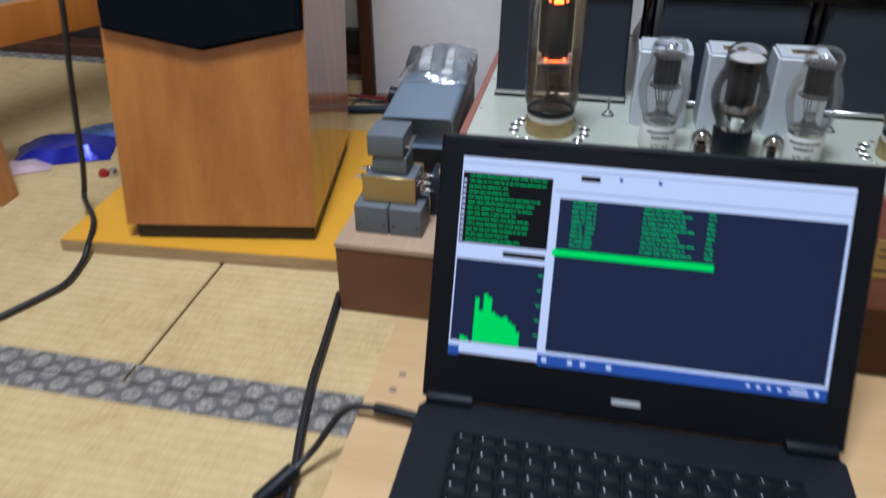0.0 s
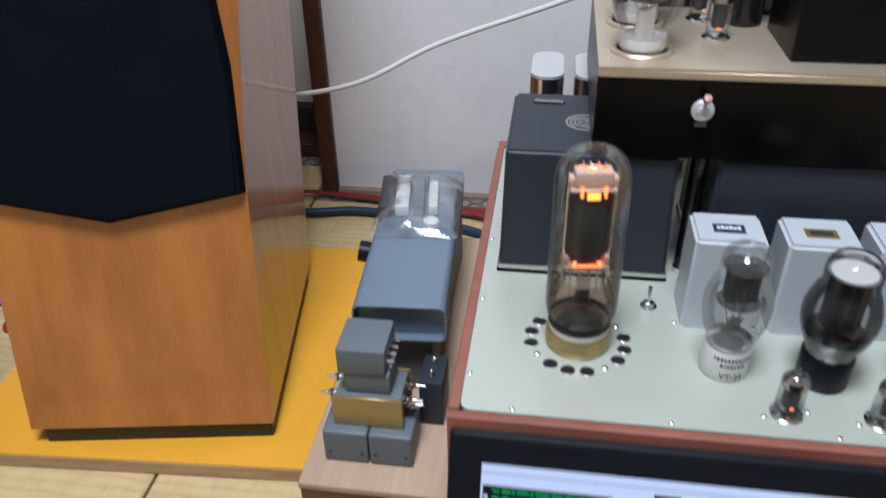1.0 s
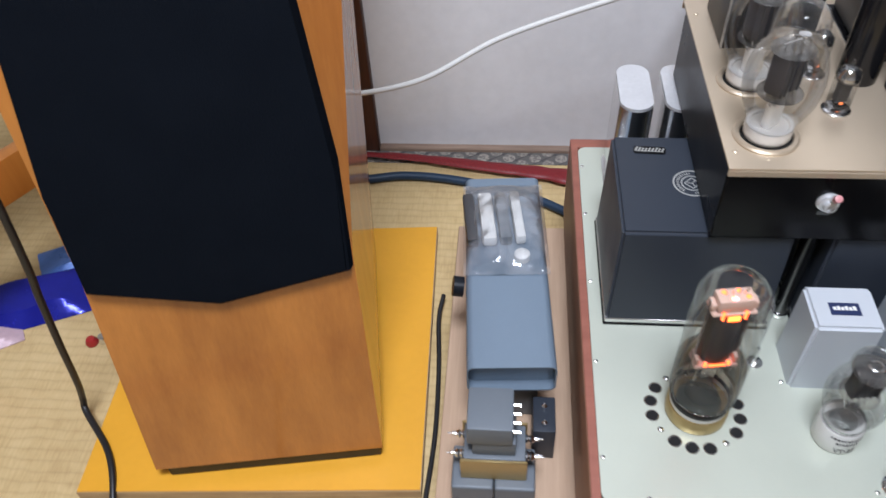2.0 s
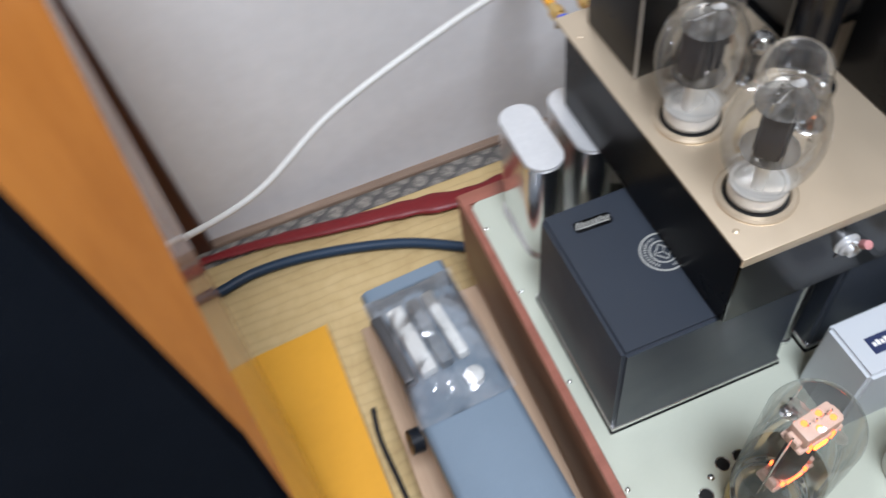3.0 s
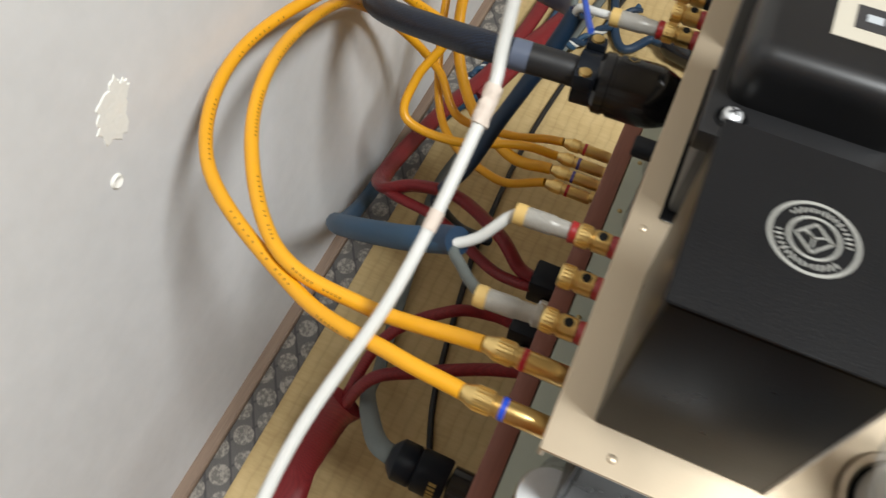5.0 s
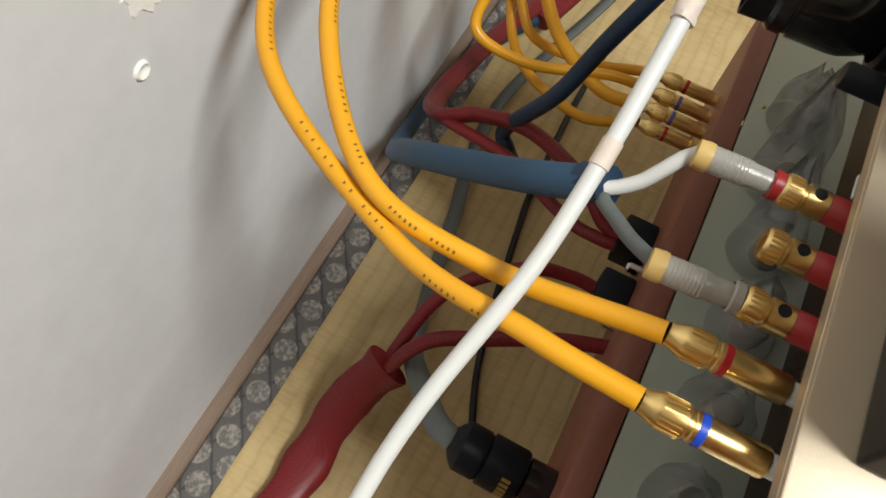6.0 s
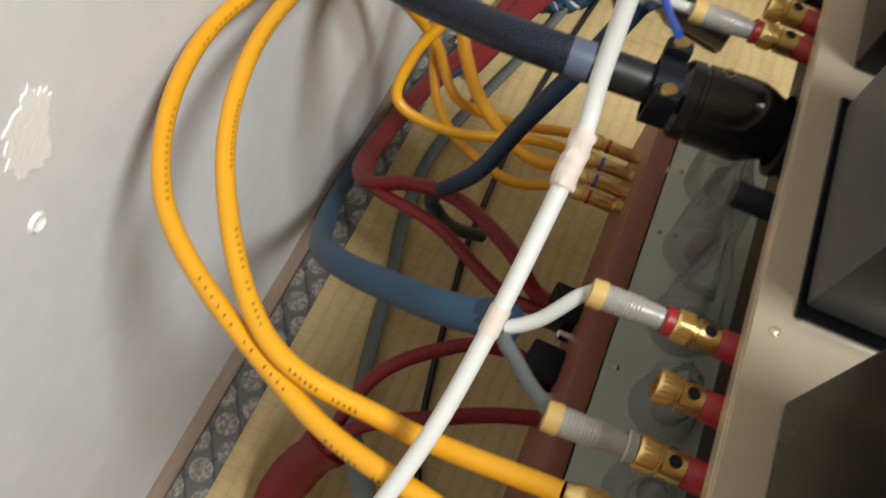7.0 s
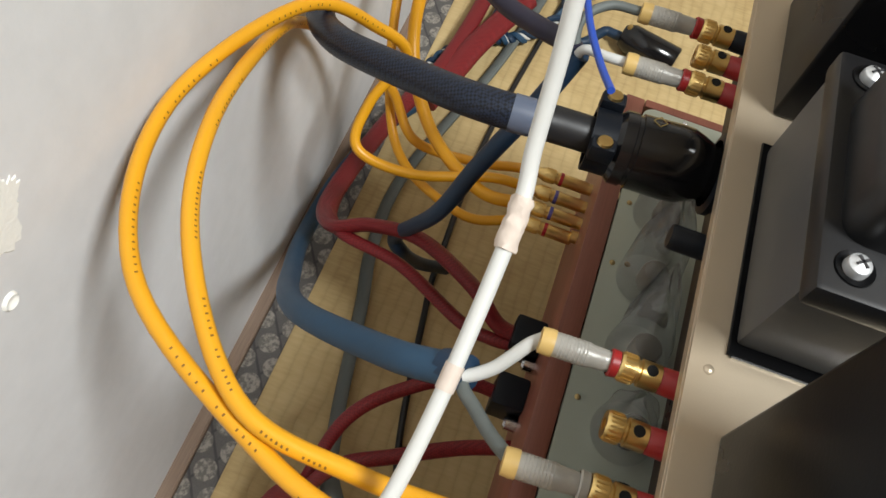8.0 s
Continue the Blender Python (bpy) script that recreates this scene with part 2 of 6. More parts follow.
TAPE = painted("aged_masking_tape", (0.66, 0.56, 0.48, 1), 0.65, 0, 0.15, 0.004, 0.5)
YCABLE = painted("yellow_cable_sheath", (0.78, 0.36, 0.012, 1), 0.38, 0, 0.06, 0.002, 0.05)
BLUECABLE = painted("grey_blue_cable_sheath", (0.021, 0.066, 0.125, 1), 0.55, 0, 0.15)
DARKBLUE = painted("dark_blue_cable_sheath", (0.008, 0.03, 0.066, 1), 0.5, 0, 0.2)
BRIGHTBLUE = painted("bright_blue_wire", (0.02, 0.07, 0.4, 1), 0.4)
GREYSTRAP = painted("grey_flat_cable", (0.125, 0.14, 0.132, 1), 0.6, 0, 0.2)
BLACKCABLE = painted("black_cable_sheath", (0.012, 0.012, 0.013, 1), 0.45, 0, 0.3)
CUFFGREY = painted("blue_grey_shrink_cuff", (0.10, 0.12, 0.17, 1), 0.4)
PURPLE = painted("dark_purple_cable_sheath", (0.016, 0.013, 0.032, 1), 0.5, 0, 0.2)
BRAID = braided("black_braided_sleeve", (0.004, 0.005, 0.009, 1), (0.02, 0.03, 0.058, 1))
REDBRAID = braided("red_braided_sleeve", (0.26, 0.022, 0.025, 1), (0.15, 0.012, 0.015, 1))
FILM = bag_material()
HOODFILM = clear("thin_clear_hood", (0.95, 0.952, 0.955, 1), 0.12, 0.8, 1.45, 0.1)
GETTERFILM = clear("brown_getter_film", (0.78, 0.67, 0.57, 1), 0.05, 0.6, 1.45, 0.02)
FOIL = painted("blue_foil_wrapper", (0.015, 0.02, 0.33, 1), 0.25, 0.4, 0.3, 0.01, 0.6)
PALEBLUE = painted("pale_blue_print_wrapper", (0.08, 0.18, 0.5, 1), 0.3, 0.2, 0.4, 0.01, 0.4)
PINK = painted("pink_white_wrapper", (0.5, 0.36, 0.4, 1), 0.35, 0.1, 0.35, 0.008, 0.4)
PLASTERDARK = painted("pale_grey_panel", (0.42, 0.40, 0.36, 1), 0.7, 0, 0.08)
ROOMWALL = painted("room_wallpaper", (0.72, 0.71, 0.69, 1), 0.8, 0, 0.06, 0.01, 0.2)
CEILWOOD = wooden("ceiling_boards", (0.52, 0.46, 0.38), (0.68, 0.62, 0.53), 0, 0.6, 0.03)
LAMPGLOW = glowing("lamp_diffuser", (1.0, 0.96, 0.9, 1), 4.0)
FILAMENT = glowing("hot_filament", (1.0, 0.11, 0.012, 1), 13.0)
WARMWIRE = glowing("warm_filament_top", (1.0, 0.12, 0.02, 1), 7.0)
EMBER = glowing("dull_heater", (1.0, 0.22, 0.05, 1), 2.5)
UI_WHITE = glowing("screen_white", (0.66, 0.77, 1.0, 1), 1.05)
UI_NAVY = glowing("screen_navy", (0.06, 0.115, 0.34, 1), 0.17)
UI_DARK = glowing("screen_black", (0.03, 0.05, 0.12, 1), 0.035)
UI_GREY = glowing("screen_grey", (0.42, 0.5, 0.68, 1), 0.9)
UI_GREEN = glowing("screen_green", (0.0, 0.85, 0.12, 1), 1.0)
UI_TEXT = glowing("screen_text", (0.0, 0.7, 0.17, 1), 0.95)
UI_BLUE = glowing("screen_blue", (0.04, 0.14, 0.6, 1), 0.7)


# ---- mesh helpers ----
def mesh_of(bm, name, material, smooth=40):
    me = bpy.data.meshes.new(name)
    bmesh.ops.recalc_face_normals(bm, faces=bm.faces)
    bm.to_mesh(me)
    bm.free()
    for mat in material if isinstance(material, (list, tuple)) else [material]:
        me.materials.append(mat)
    if smooth:
        me.polygons.foreach_set("use_smooth", [True] * len(me.polygons))
        me.set_sharp_from_angle(angle=radians(smooth))
    return me


def part(name, bm, material, parent=None, label="", smooth=40):
    ob = new(name, mesh_of(bm, name, material, smooth))
    if parent is not None:
        ob.parent = parent
    return tagged(ob, label)


def thing(name, label, category, group="", kind="", m=None):
    ob = new(name)
    ob.empty_display_size = 0.02
    if m is not None:
        ob.matrix_world = m
    return tagged(ob, label, category, group, kind)


def box(x0, x1, y0, y1, z0, z1, bevel=0.0, seg=2, bm=None, m=None):
    bm = bm or bmesh.new()
    made = bmesh.ops.create_cube(bm, size=1)["verts"]
    for v in made:
        v.co = Vector(((x0 + x1) / 2 + v.co.x * (x1 - x0), (y0 + y1) / 2 + v.co.y * (y1 - y0), (z0 + z1) / 2 + v.co.z * (z1 - z0)))
    if bevel:
        edges = list({e for v in made for e in v.link_edges})
        made = bmesh.ops.bevel(bm, geom=edges, offset=bevel, segments=seg, affect="EDGES", profile=0.6)["verts"]
    if m is not None:
        bmesh.ops.transform(bm, matrix=m, verts=[v for v in made if v.is_valid])
    return bm


def lathe(profile, seg=32, m=None, bm=None):
    """Turns rows of (radius, height) round z."""
    bm = bm or bmesh.new()
    rings = []
    for r, z in profile:
        if r < 1e-6:
            rings.append([bm.verts.new((0, 0, z))])
        else:
            rings.append([bm.verts.new((r * math.cos(2 * math.pi * k / seg), r * math.sin(2 * math.pi * k / seg), z)) for k in range(seg)])
    for a, b in zip(rings, rings[1:]):
        for k in range(seg):
            j = (k + 1) % seg
            if len(a) == 1 and len(b) == 1:
                continue
            if len(a) == 1:
                bm.faces.new((a[0], b[k], b[j]))
            elif len(b) == 1:
                bm.faces.new((a[k], a[j], b[0]))
            else:
                bm.faces.new((a[k], a[j], b[j], b[k]))
    if m is not None:
        bmesh.ops.transform(bm, matrix=m, verts=[v for r in rings for v in r])
    return bm


def rod(a, b, r, seg=12, r2=None, bm=None):
    a, b = Vector(a), Vector(b)
    m = Matrix.Translation(a) @ (b - a).to_track_quat("Z", "Y").to_matrix().to_4x4()
    L = (b - a).length
    r2 = r if r2 is None else r2
    return lathe([(0, 0), (r, 0), (r2, L), (0, L)], seg, m, bm)


def spline(points, n=10):
    P = [Vector(p) for p in points]
    Q = [2 * P[0] - P[1], *P, 2 * P[-1] - P[-2]]
    out = []
    for i in range(1, len(Q) - 2):
        a, b, c, d = Q[i - 1 : i + 3]
        for k in range(n):
            s = k / n
            out.append(0.5 * (2 * b + (c - a) * s + (2 * a - 5 * b + 4 * c - d) * s * s + (3 * b - a - 3 * c + d) * s**3))
    return out + [P[-1]]


def sweep(path, rx, ry=None, seg=12, bm=None, up=(0, 0, 1), wobble=0.0):
    """A round or flattened cable along the points of path."""
    bm = bm or bmesh.new()
    ry = rx if ry is None else ry
    rings, side = [], None
    wide = rx(path[-1]) if callable(rx) else rx
    for i, p in enumerate(path):
        t = (path[min(i + 1, len(path) - 1)] - path[max(i - 1, 0)]).normalized()
        side = t.cross(Vector(up)) if side is None else side - t * side.dot(t)
        if side.length < 1e-6:
            side = t.orthogonal()
        side.normalize()
        top = side.cross(t)
        w = 1 + wobble * noise.noise(p * 40)
        if callable(rx):
            w *= rx(p) / rx(path[-1])
        rings.append([bm.verts.new(p + side * (wide * w * math.cos(2 * math.pi * k / seg)) + top * (ry * w * math.sin(2 * math.pi * k / seg))) for k in range(seg)])
    for a, b in zip(rings, rings[1:]):
        for k in range(seg):
            j = (k + 1) % seg
            bm.faces.new((a[k], a[j], b[j], b[k]))
    bm.faces.new(rings[0][::-1])
    bm.faces.new(rings[-1])
    return bm


def prism(outline, z0, z1, bevel=0.0, bm=None, m=None):
    """An upright prism over a flat outline of (x, y)."""
    bm = bm or bmesh.new()
    low = [bm.verts.new((x, y, z0)) for x, y in outline]
    high = [bm.verts.new((x, y, z1)) for x, y in outline]
    bm.faces.new(low[::-1])
    top = bm.faces.new(high)
    for i in range(len(low)):
        j = (i + 1) % len(low)
        bm.faces.new((low[i], low[j], high[j], high[i]))
    verts = low + high
    if bevel:
        verts = [v for v in bm.verts]
        bmesh.ops.bevel(bm, geom=list(top.edges), offset=bevel, segments=2, affect="EDGES")
    if m is not None:
        bmesh.ops.transform(bm, matrix=m, verts=bm.verts)
    return bm


def rounded(x0, x1, y0, y1, r, n=5):
    out = []
    for cx, cy, a0 in ((x1 - r, y1 - r, 0), (x0 + r, y1 - r, 90), (x0 + r, y0 + r, 180), (x1 - r, y0 + r, 270)):
        for k in range(n + 1):
            a = radians(a0 + 90 * k / n)
            out.append((cx + r * math.cos(a), cy + r * math.sin(a)))
    return out


def ring_flat(r0, r1, z, seg=40, bm=None, c=(0, 0), thick=0.0004):
    prof = [(r0, z), (r1, z), (r1, z + thick), (r0, z + thick), (r0, z)]
    return lathe(prof, seg, Matrix.Translation((c[0], c[1], 0)), bm)


def letters(text, size, m, thick=0.0002, bend=None):
    """A word as a flat mesh, lying in its own xy plane, or bent round an upright cylinder of radius bend."""
    cu = bpy.data.curves.new("word", "FONT")
    cu.body, cu.size, cu.align_x, cu.align_y, cu.extrude, cu.resolution_u = text, size, "CENTER", "CENTER", thick, 2
    ob = bpy.data.objects.new("word", cu)
    scene.collection.objects.link(ob)
    me = bpy.data.meshes.new_from_object(ob.evaluated_get(bpy.context.evaluated_depsgraph_get()))
    bpy.data.objects.remove(ob)
    bm = bmesh.new()
    bm.from_mesh(me)
    bpy.data.meshes.remove(me)
    if bend:
        for v in bm.verts:
            a = v.co.x / bend
            rr = bend + v.co.z
            v.co = Vector((rr * math.sin(a), -rr * math.cos(a), v.co.y))
    bmesh.ops.transform(bm, matrix=m, verts=bm.verts)
    return bm


def screw_head(bm, x, y, z, r=0.0022):
    lathe([(0, z + r * 0.55), (r * 0.6, z + r * 0.5), (r, z + r * 0.15), (r, z)], 10, Matrix.Translation((x, y, 0)), bm)
    return bm


# ---- the room ----
WALL_Y = 0.778


def setting():
    mat_back = part("floor", box(-3, 3, -3, 1.3, -0.12, -0.02), PLYEDGE, None, smooth=0)
    tagged(mat_back, "tatami mat floor with grey patterned cloth borders", "floor", kind="structure")
    mats = [(-0.345, 2.6, -0.147, 0.765), (-2.145, -0.3485, -0.147, 0.90), (-1.7, 0.1, -1.05, -0.1485), (0.1015, 1.9, -1.05, -0.1485), (-1.7, 0.1, -1.95, -1.0515), (0.1015, 1.9, -1.95, -1.0515)]
    for x0, x1, y0, y1 in mats:
        part("tatami_mat", box(x0, x1, y0, y1, -0.02, 0.0, 0.003, 1), TATAMI, mat_back, "pale straw tatami mat, ribbed and worn")
    strips = [(-0.345, 2.6, -0.147, -0.1165), (-2.145, -0.3485, -0.147, -0.1165), (-1.7, 0.1, -0.179, -0.1485), (0.1015, 1.9, -0.179, -0.1485), (-0.345, 2.6, 0.734, 0.765), (-2.145, -0.3465, 0.865, 0.90)]
    for x0, x1, y0, y1 in strips:
        part("border_strip", box(x0, x1, y0, y1, -0.001, 0.0016, 0.0008, 1), HERI, mat_back, "grey cloth border with pale flowers")
    edge = part("trim", box(-0.309, 2.6, 0.7652, 0.79, -0.02, 0.008, 0.002, 1), STRIPWOOD, None)
    tagged(edge, "weathered pale wood strip along the wall foot", "trim", kind="structure")
    wall = part("wall_north", box(-0.312, 2.6, WALL_Y, WALL_Y + 0.1, -0.02, 2.45), PLASTER, None, smooth=0)
    tagged(wall, "white plaster wall with a chipped patch and small nail hole", "wall", kind="structure")
    # chipped paint, a filled nail hole and a scratch
    bm = bmesh.new()
    rnd = random.Random(4)
    rim = []
    for k in range(48):
        a = 2 * math.pi * k / 48
        r = 1 + 0.45 * noise.noise(Vector((math.cos(a) * 1.6, math.sin(a) * 1.6, 3))) + 0.3 * noise.noise(Vector((math.cos(a) * 6, math.sin(a) * 6, 8))) + rnd.uniform(-0.04, 0.04)
        rim.append((0.194 + 0.0148 * r * math.cos(a) + 0.006 * math.sin(a), 0.434 + 0.0168 * r * math.sin(a)))
    inner = [bm.verts.new((x, WALL_Y - 0.0007, z)) for x, z in rim]
    outer = [bm.verts.new((0.194 + (x - 0.194) * 1.08, WALL_Y + 0.0005, 0.434 + (z - 0.434) * 1.08)) for x, z in rim]
    bm.faces.new(inner)
    for k in range(48):
        bm.faces.new((inner[k], inner[(k + 1) % 48], outer[(k + 1) % 48], outer[k]))
    part("filler_patch", bm, CHIP, wall, "rough cream filler patch", 0)
    m = Matrix.Translation((0.1735, WALL_Y, 0.388)) @ pose(0, 0, 0, 90)
    part("nail_hole", lathe([(0, 0.0004), (0.0028, 0.0006), (0.0042, 0.0018), (0.0052, 0.001), (0.0056, -0.0005)], 16, m), CHIP, wall, "small filled nail hole")
    part("scratch", box(-0.0078, -0.0062, WALL_Y - 0.0005, WALL_Y + 0.001, 0.354, 0.369), SMALLGREY, wall, smooth=0)
    post = part("post", box(-0.337, -0.309, 0.765, 1.0, -0.02, 2.45, 0.002, 1), DARKWOOD, None)
    tagged(post, "dark brown wooden corner post beside the white wall", "post", kind="structure")
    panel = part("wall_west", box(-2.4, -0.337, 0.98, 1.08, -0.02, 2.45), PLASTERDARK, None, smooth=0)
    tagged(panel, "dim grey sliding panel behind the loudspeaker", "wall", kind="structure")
    sill = part("baseboard", box(-2.4, -0.337, 0.90, 0.98, -0.02, 0.03, 0.003, 1), DARKWOOD, None)
    tagged(sill, "dark wooden sliding door sill", "baseboard", kind="structure")
    rail = part("baseboard", box(-2.4, -0.337, 0.955, 0.979, 0.03, 0.085, 0.002, 1), BLACKWOOD, None)
    tagged(rail, "black foot rail of the sliding panel", "baseboard", kind="structure")
    for name, b in (("wall_east", (2.6, 2.7, -3, 0.9)), ("wall_south", (-2.5, 2.7, -3.1, -3.0)), ("wall_far_west", (-2.5, -2.4, -3, 1.1))):
        tagged(part(name, box(*b, -0.02, 2.45), ROOMWALL, None, smooth=0), "plain beige room wall", "wall", kind="structure")
    tagged(part("ceiling", box(-2.5, 2.7, -3.1, 1.1, 2.45, 2.52), CEILWOOD, None, smooth=0), "plain wooden board ceiling", "ceiling", kind="structure")
    lamp = thing("ceiling_lamp", "round white flush ceiling lamp, switched on", "lamp", m=Matrix.Translation((LAMP[0], LAMP[1], 2.45)))
    part("body", lathe([(0, 0), (0.32, 0), (0.33, -0.02), (0.32, -0.06), (0.3, -0.06)], 48), WHITE, lamp)
    part("diffuser", lathe([(0.30, -0.055), (0.29, -0.11), (0.2, -0.135), (0, -0.14)], 48), LAMPGLOW, lamp)


CHIP = painted("cream_filler", (0.93, 0.92, 0.86, 1), 0.85, 0, 0.07, 0.003, 0.7)
setting()


# ---- loudspeaker on its board ----
def loudspeaker():
    base = thing("plywood_board", "yellow-faced plywood board lying on the tatami", "board")
    out = [(-0.588, 0.092), (-0.172, 0.117), (-0.188, 0.558), (-0.604, 0.53)]
    part("core", prism(out, 0.001, 0.0185), PLYEDGE, base)
    part("face", prism([(x + (0.001 if x < -0.4 else -0.001), y + (0.001 if y < 0.3 else -0.001)) for x, y in out], 0.0185, 0.0205), YELLOW, base, "yellow coated face")
    sp = thing("loudspeaker", "cherry-veneered floor loudspeaker with black cloth grille and black plinth", "loudspeaker", m=pose(-0.487, 0.114, 0.0205, 0, 0, 9.2))
    W, D, H, lean, bend = 0.270, 0.32, 0.93, 0.225, 0.30
    part("plinth", box(0.010, W - 0.003, 0.0035, D - 0.01, 0, 0.024, 0.002, 1), BLACKWOOD, sp, "black recessed plinth")

    def front(z):
        return lean * (min(z, bend) - 0.024) + 0.12 * max(0.0, z - bend)

    def flare(z, rate=0.095):
        return W + rate * max(0.0, z - bend)

    bm = bmesh.new()
    rings = []
    for z in (0.024, bend, H):
        back = W + 0.045 * (z - 0.024)
        rings.append([bm.verts.new(c) for c in ((0, front(z), z), (flare(z), front(z), z), (back, D, z), (0, D, z))])
    bm.faces.new(rings[0][::-1])
    bm.faces.new(rings[-1])
    for lo, hi in zip(rings, rings[1:]):
        for i in range(4):
            j = (i + 1) % 4
            if i == 1:
                bm.faces.new((lo[i], lo[j], hi[j]))
                bm.faces.new((lo[i], hi[j], hi[i]))
            else:
                bm.faces.new((lo[i], lo[j], hi[j], hi[i]))
    bmesh.ops.bevel(bm, geom=[e for e in bm.edges if e.calc_face_angle() > 0.3], offset=0.0022, segments=2, affect="EDGES")
    part("cabinet", bm, VENEER, sp, "cherry wood veneer cabinet, front leaning back")
    # grille: V-shaped foot, sides drawing in towards the top
    rows = [(0.003, 0.286), (0.136, 0.260), (W - 0.001, 0.286), (W - 0.004, 0.41), (W - 0.028, 0.60), (W - 0.05, 0.77), (W - 0.058, 0.86), (0.058, 0.86), (0.05, 0.77), (0.028, 0.60), (0.004, 0.41)]
    bm = bmesh.new()
    rows = [(u + (0.5 * (flare(v) - W) if u > W / 2 else 0), v) for u, v in rows]
    low = [bm.verts.new((u, front(v), v)) for u, v in rows]
    top = [bm.verts.new((u + (0.004 if u < W / 2 else -0.004), front(v) - 0.013, v + (0.004 if v < 0.4 else -0.004))) for u, v in rows]
    bm.faces.new(top)
    n = len(rows)
    rim = [bm.faces.new((low[i], low[(i + 1) % n], top[(i + 1) % n], top[i])) for i in range(n)]
    bmesh.ops.bevel(bm, geom=[e for f in rim for e in f.edges if all(v in top for v in e.verts)], offset=0.003, segments=2, affect="EDGES")
    part("grille", bm, GRILLE, sp, "black cloth grille with a pointed lower edge")


loudspeaker()


# ---- boxes and boards under the equipment ----
def supports():
    b = thing("wooden_box", "low brown-fronted wooden box with pale top carrying the amplifier", "box")
    part("body", box(-0.146, 0.56, 0.034, 0.478, 0.0, 0.094, 0.0015, 1), BOXBROWN, b, "brown painted body")
    part("top", box(-0.147, 0.561, 0.033, 0.479, 0.0945, 0.102, 0.001, 1), BOXTOP, b, "pale wood top board")
    p = thing("plank_shelf", "pale wooden plank shelf carrying the laptop", "shelf")
    part("board", box(-0.05, 0.66, -0.46, -0.036, 0.03, 0.053, 0.0025, 2), PLANK, p, "pale pine board with a few knots")
    for x in (0.0, 0.56):
        part("batten", box(x, x + 0.04, -0.44, -0.06, 0.0, 0.0298, 0.001, 1), PLANK, p)
    for x, y in ((-0.02, -0.13), (-0.024, -0.155), (0.52, -0.12)):
        part("knot", lathe([(0, 0.0535), (0.004, 0.0534), (0.0045, 0.0528)], 10, Matrix.Translation((x, y, 0))), STRIPWOOD, p)


supports()

# ---- lower amplifier ----
AX, AY, AZ = 0.576, 0.505, 0.24


def st_profile(r, h, neck, dome, z0):
    """Outline of a shouldered bulb: narrow foot, belly, waist and domed crown."""
    return [(neck, z0), (neck * 1.04, z0 + 0.06 * h), (r * 0.9, z0 + 0.22 * h), (r, z0 + 0.36 * h), (r * 0.99, z0 + 0.48 * h), (r * 0.86, z0 + 0.62 * h), (dome * 1.03, z0 + 0.7 * h), (dome, z0 + 0.76 * h), (dome, z0 + 0.86 * h), (dome * 0.9, z0 + 0.93 * h), (dome * 0.62, z0 + 0.98 * h), (0, z0 + h)]


def smooth_profile(rows, n=4):
    pts = spline([(r, 0, z) for r, z in rows], n)
    return [(max(0.0, p.x), p.z) for p in pts]


MICA = clear("clear_mica", (0.86, 0.84, 0.81, 1), 0.12, 0.8, 1.5, 0.035)
STEMCLEAR = clear("milky_clear_stem", (0.82, 0.82, 0.81, 1), 0.08, 1.0, 1.5, 0.18)
DULLPLATE = painted("dull_grey_plate", (0.04, 0.036, 0.04, 1), 0.45, 0.3, 0.35, 0.003, 0.2)


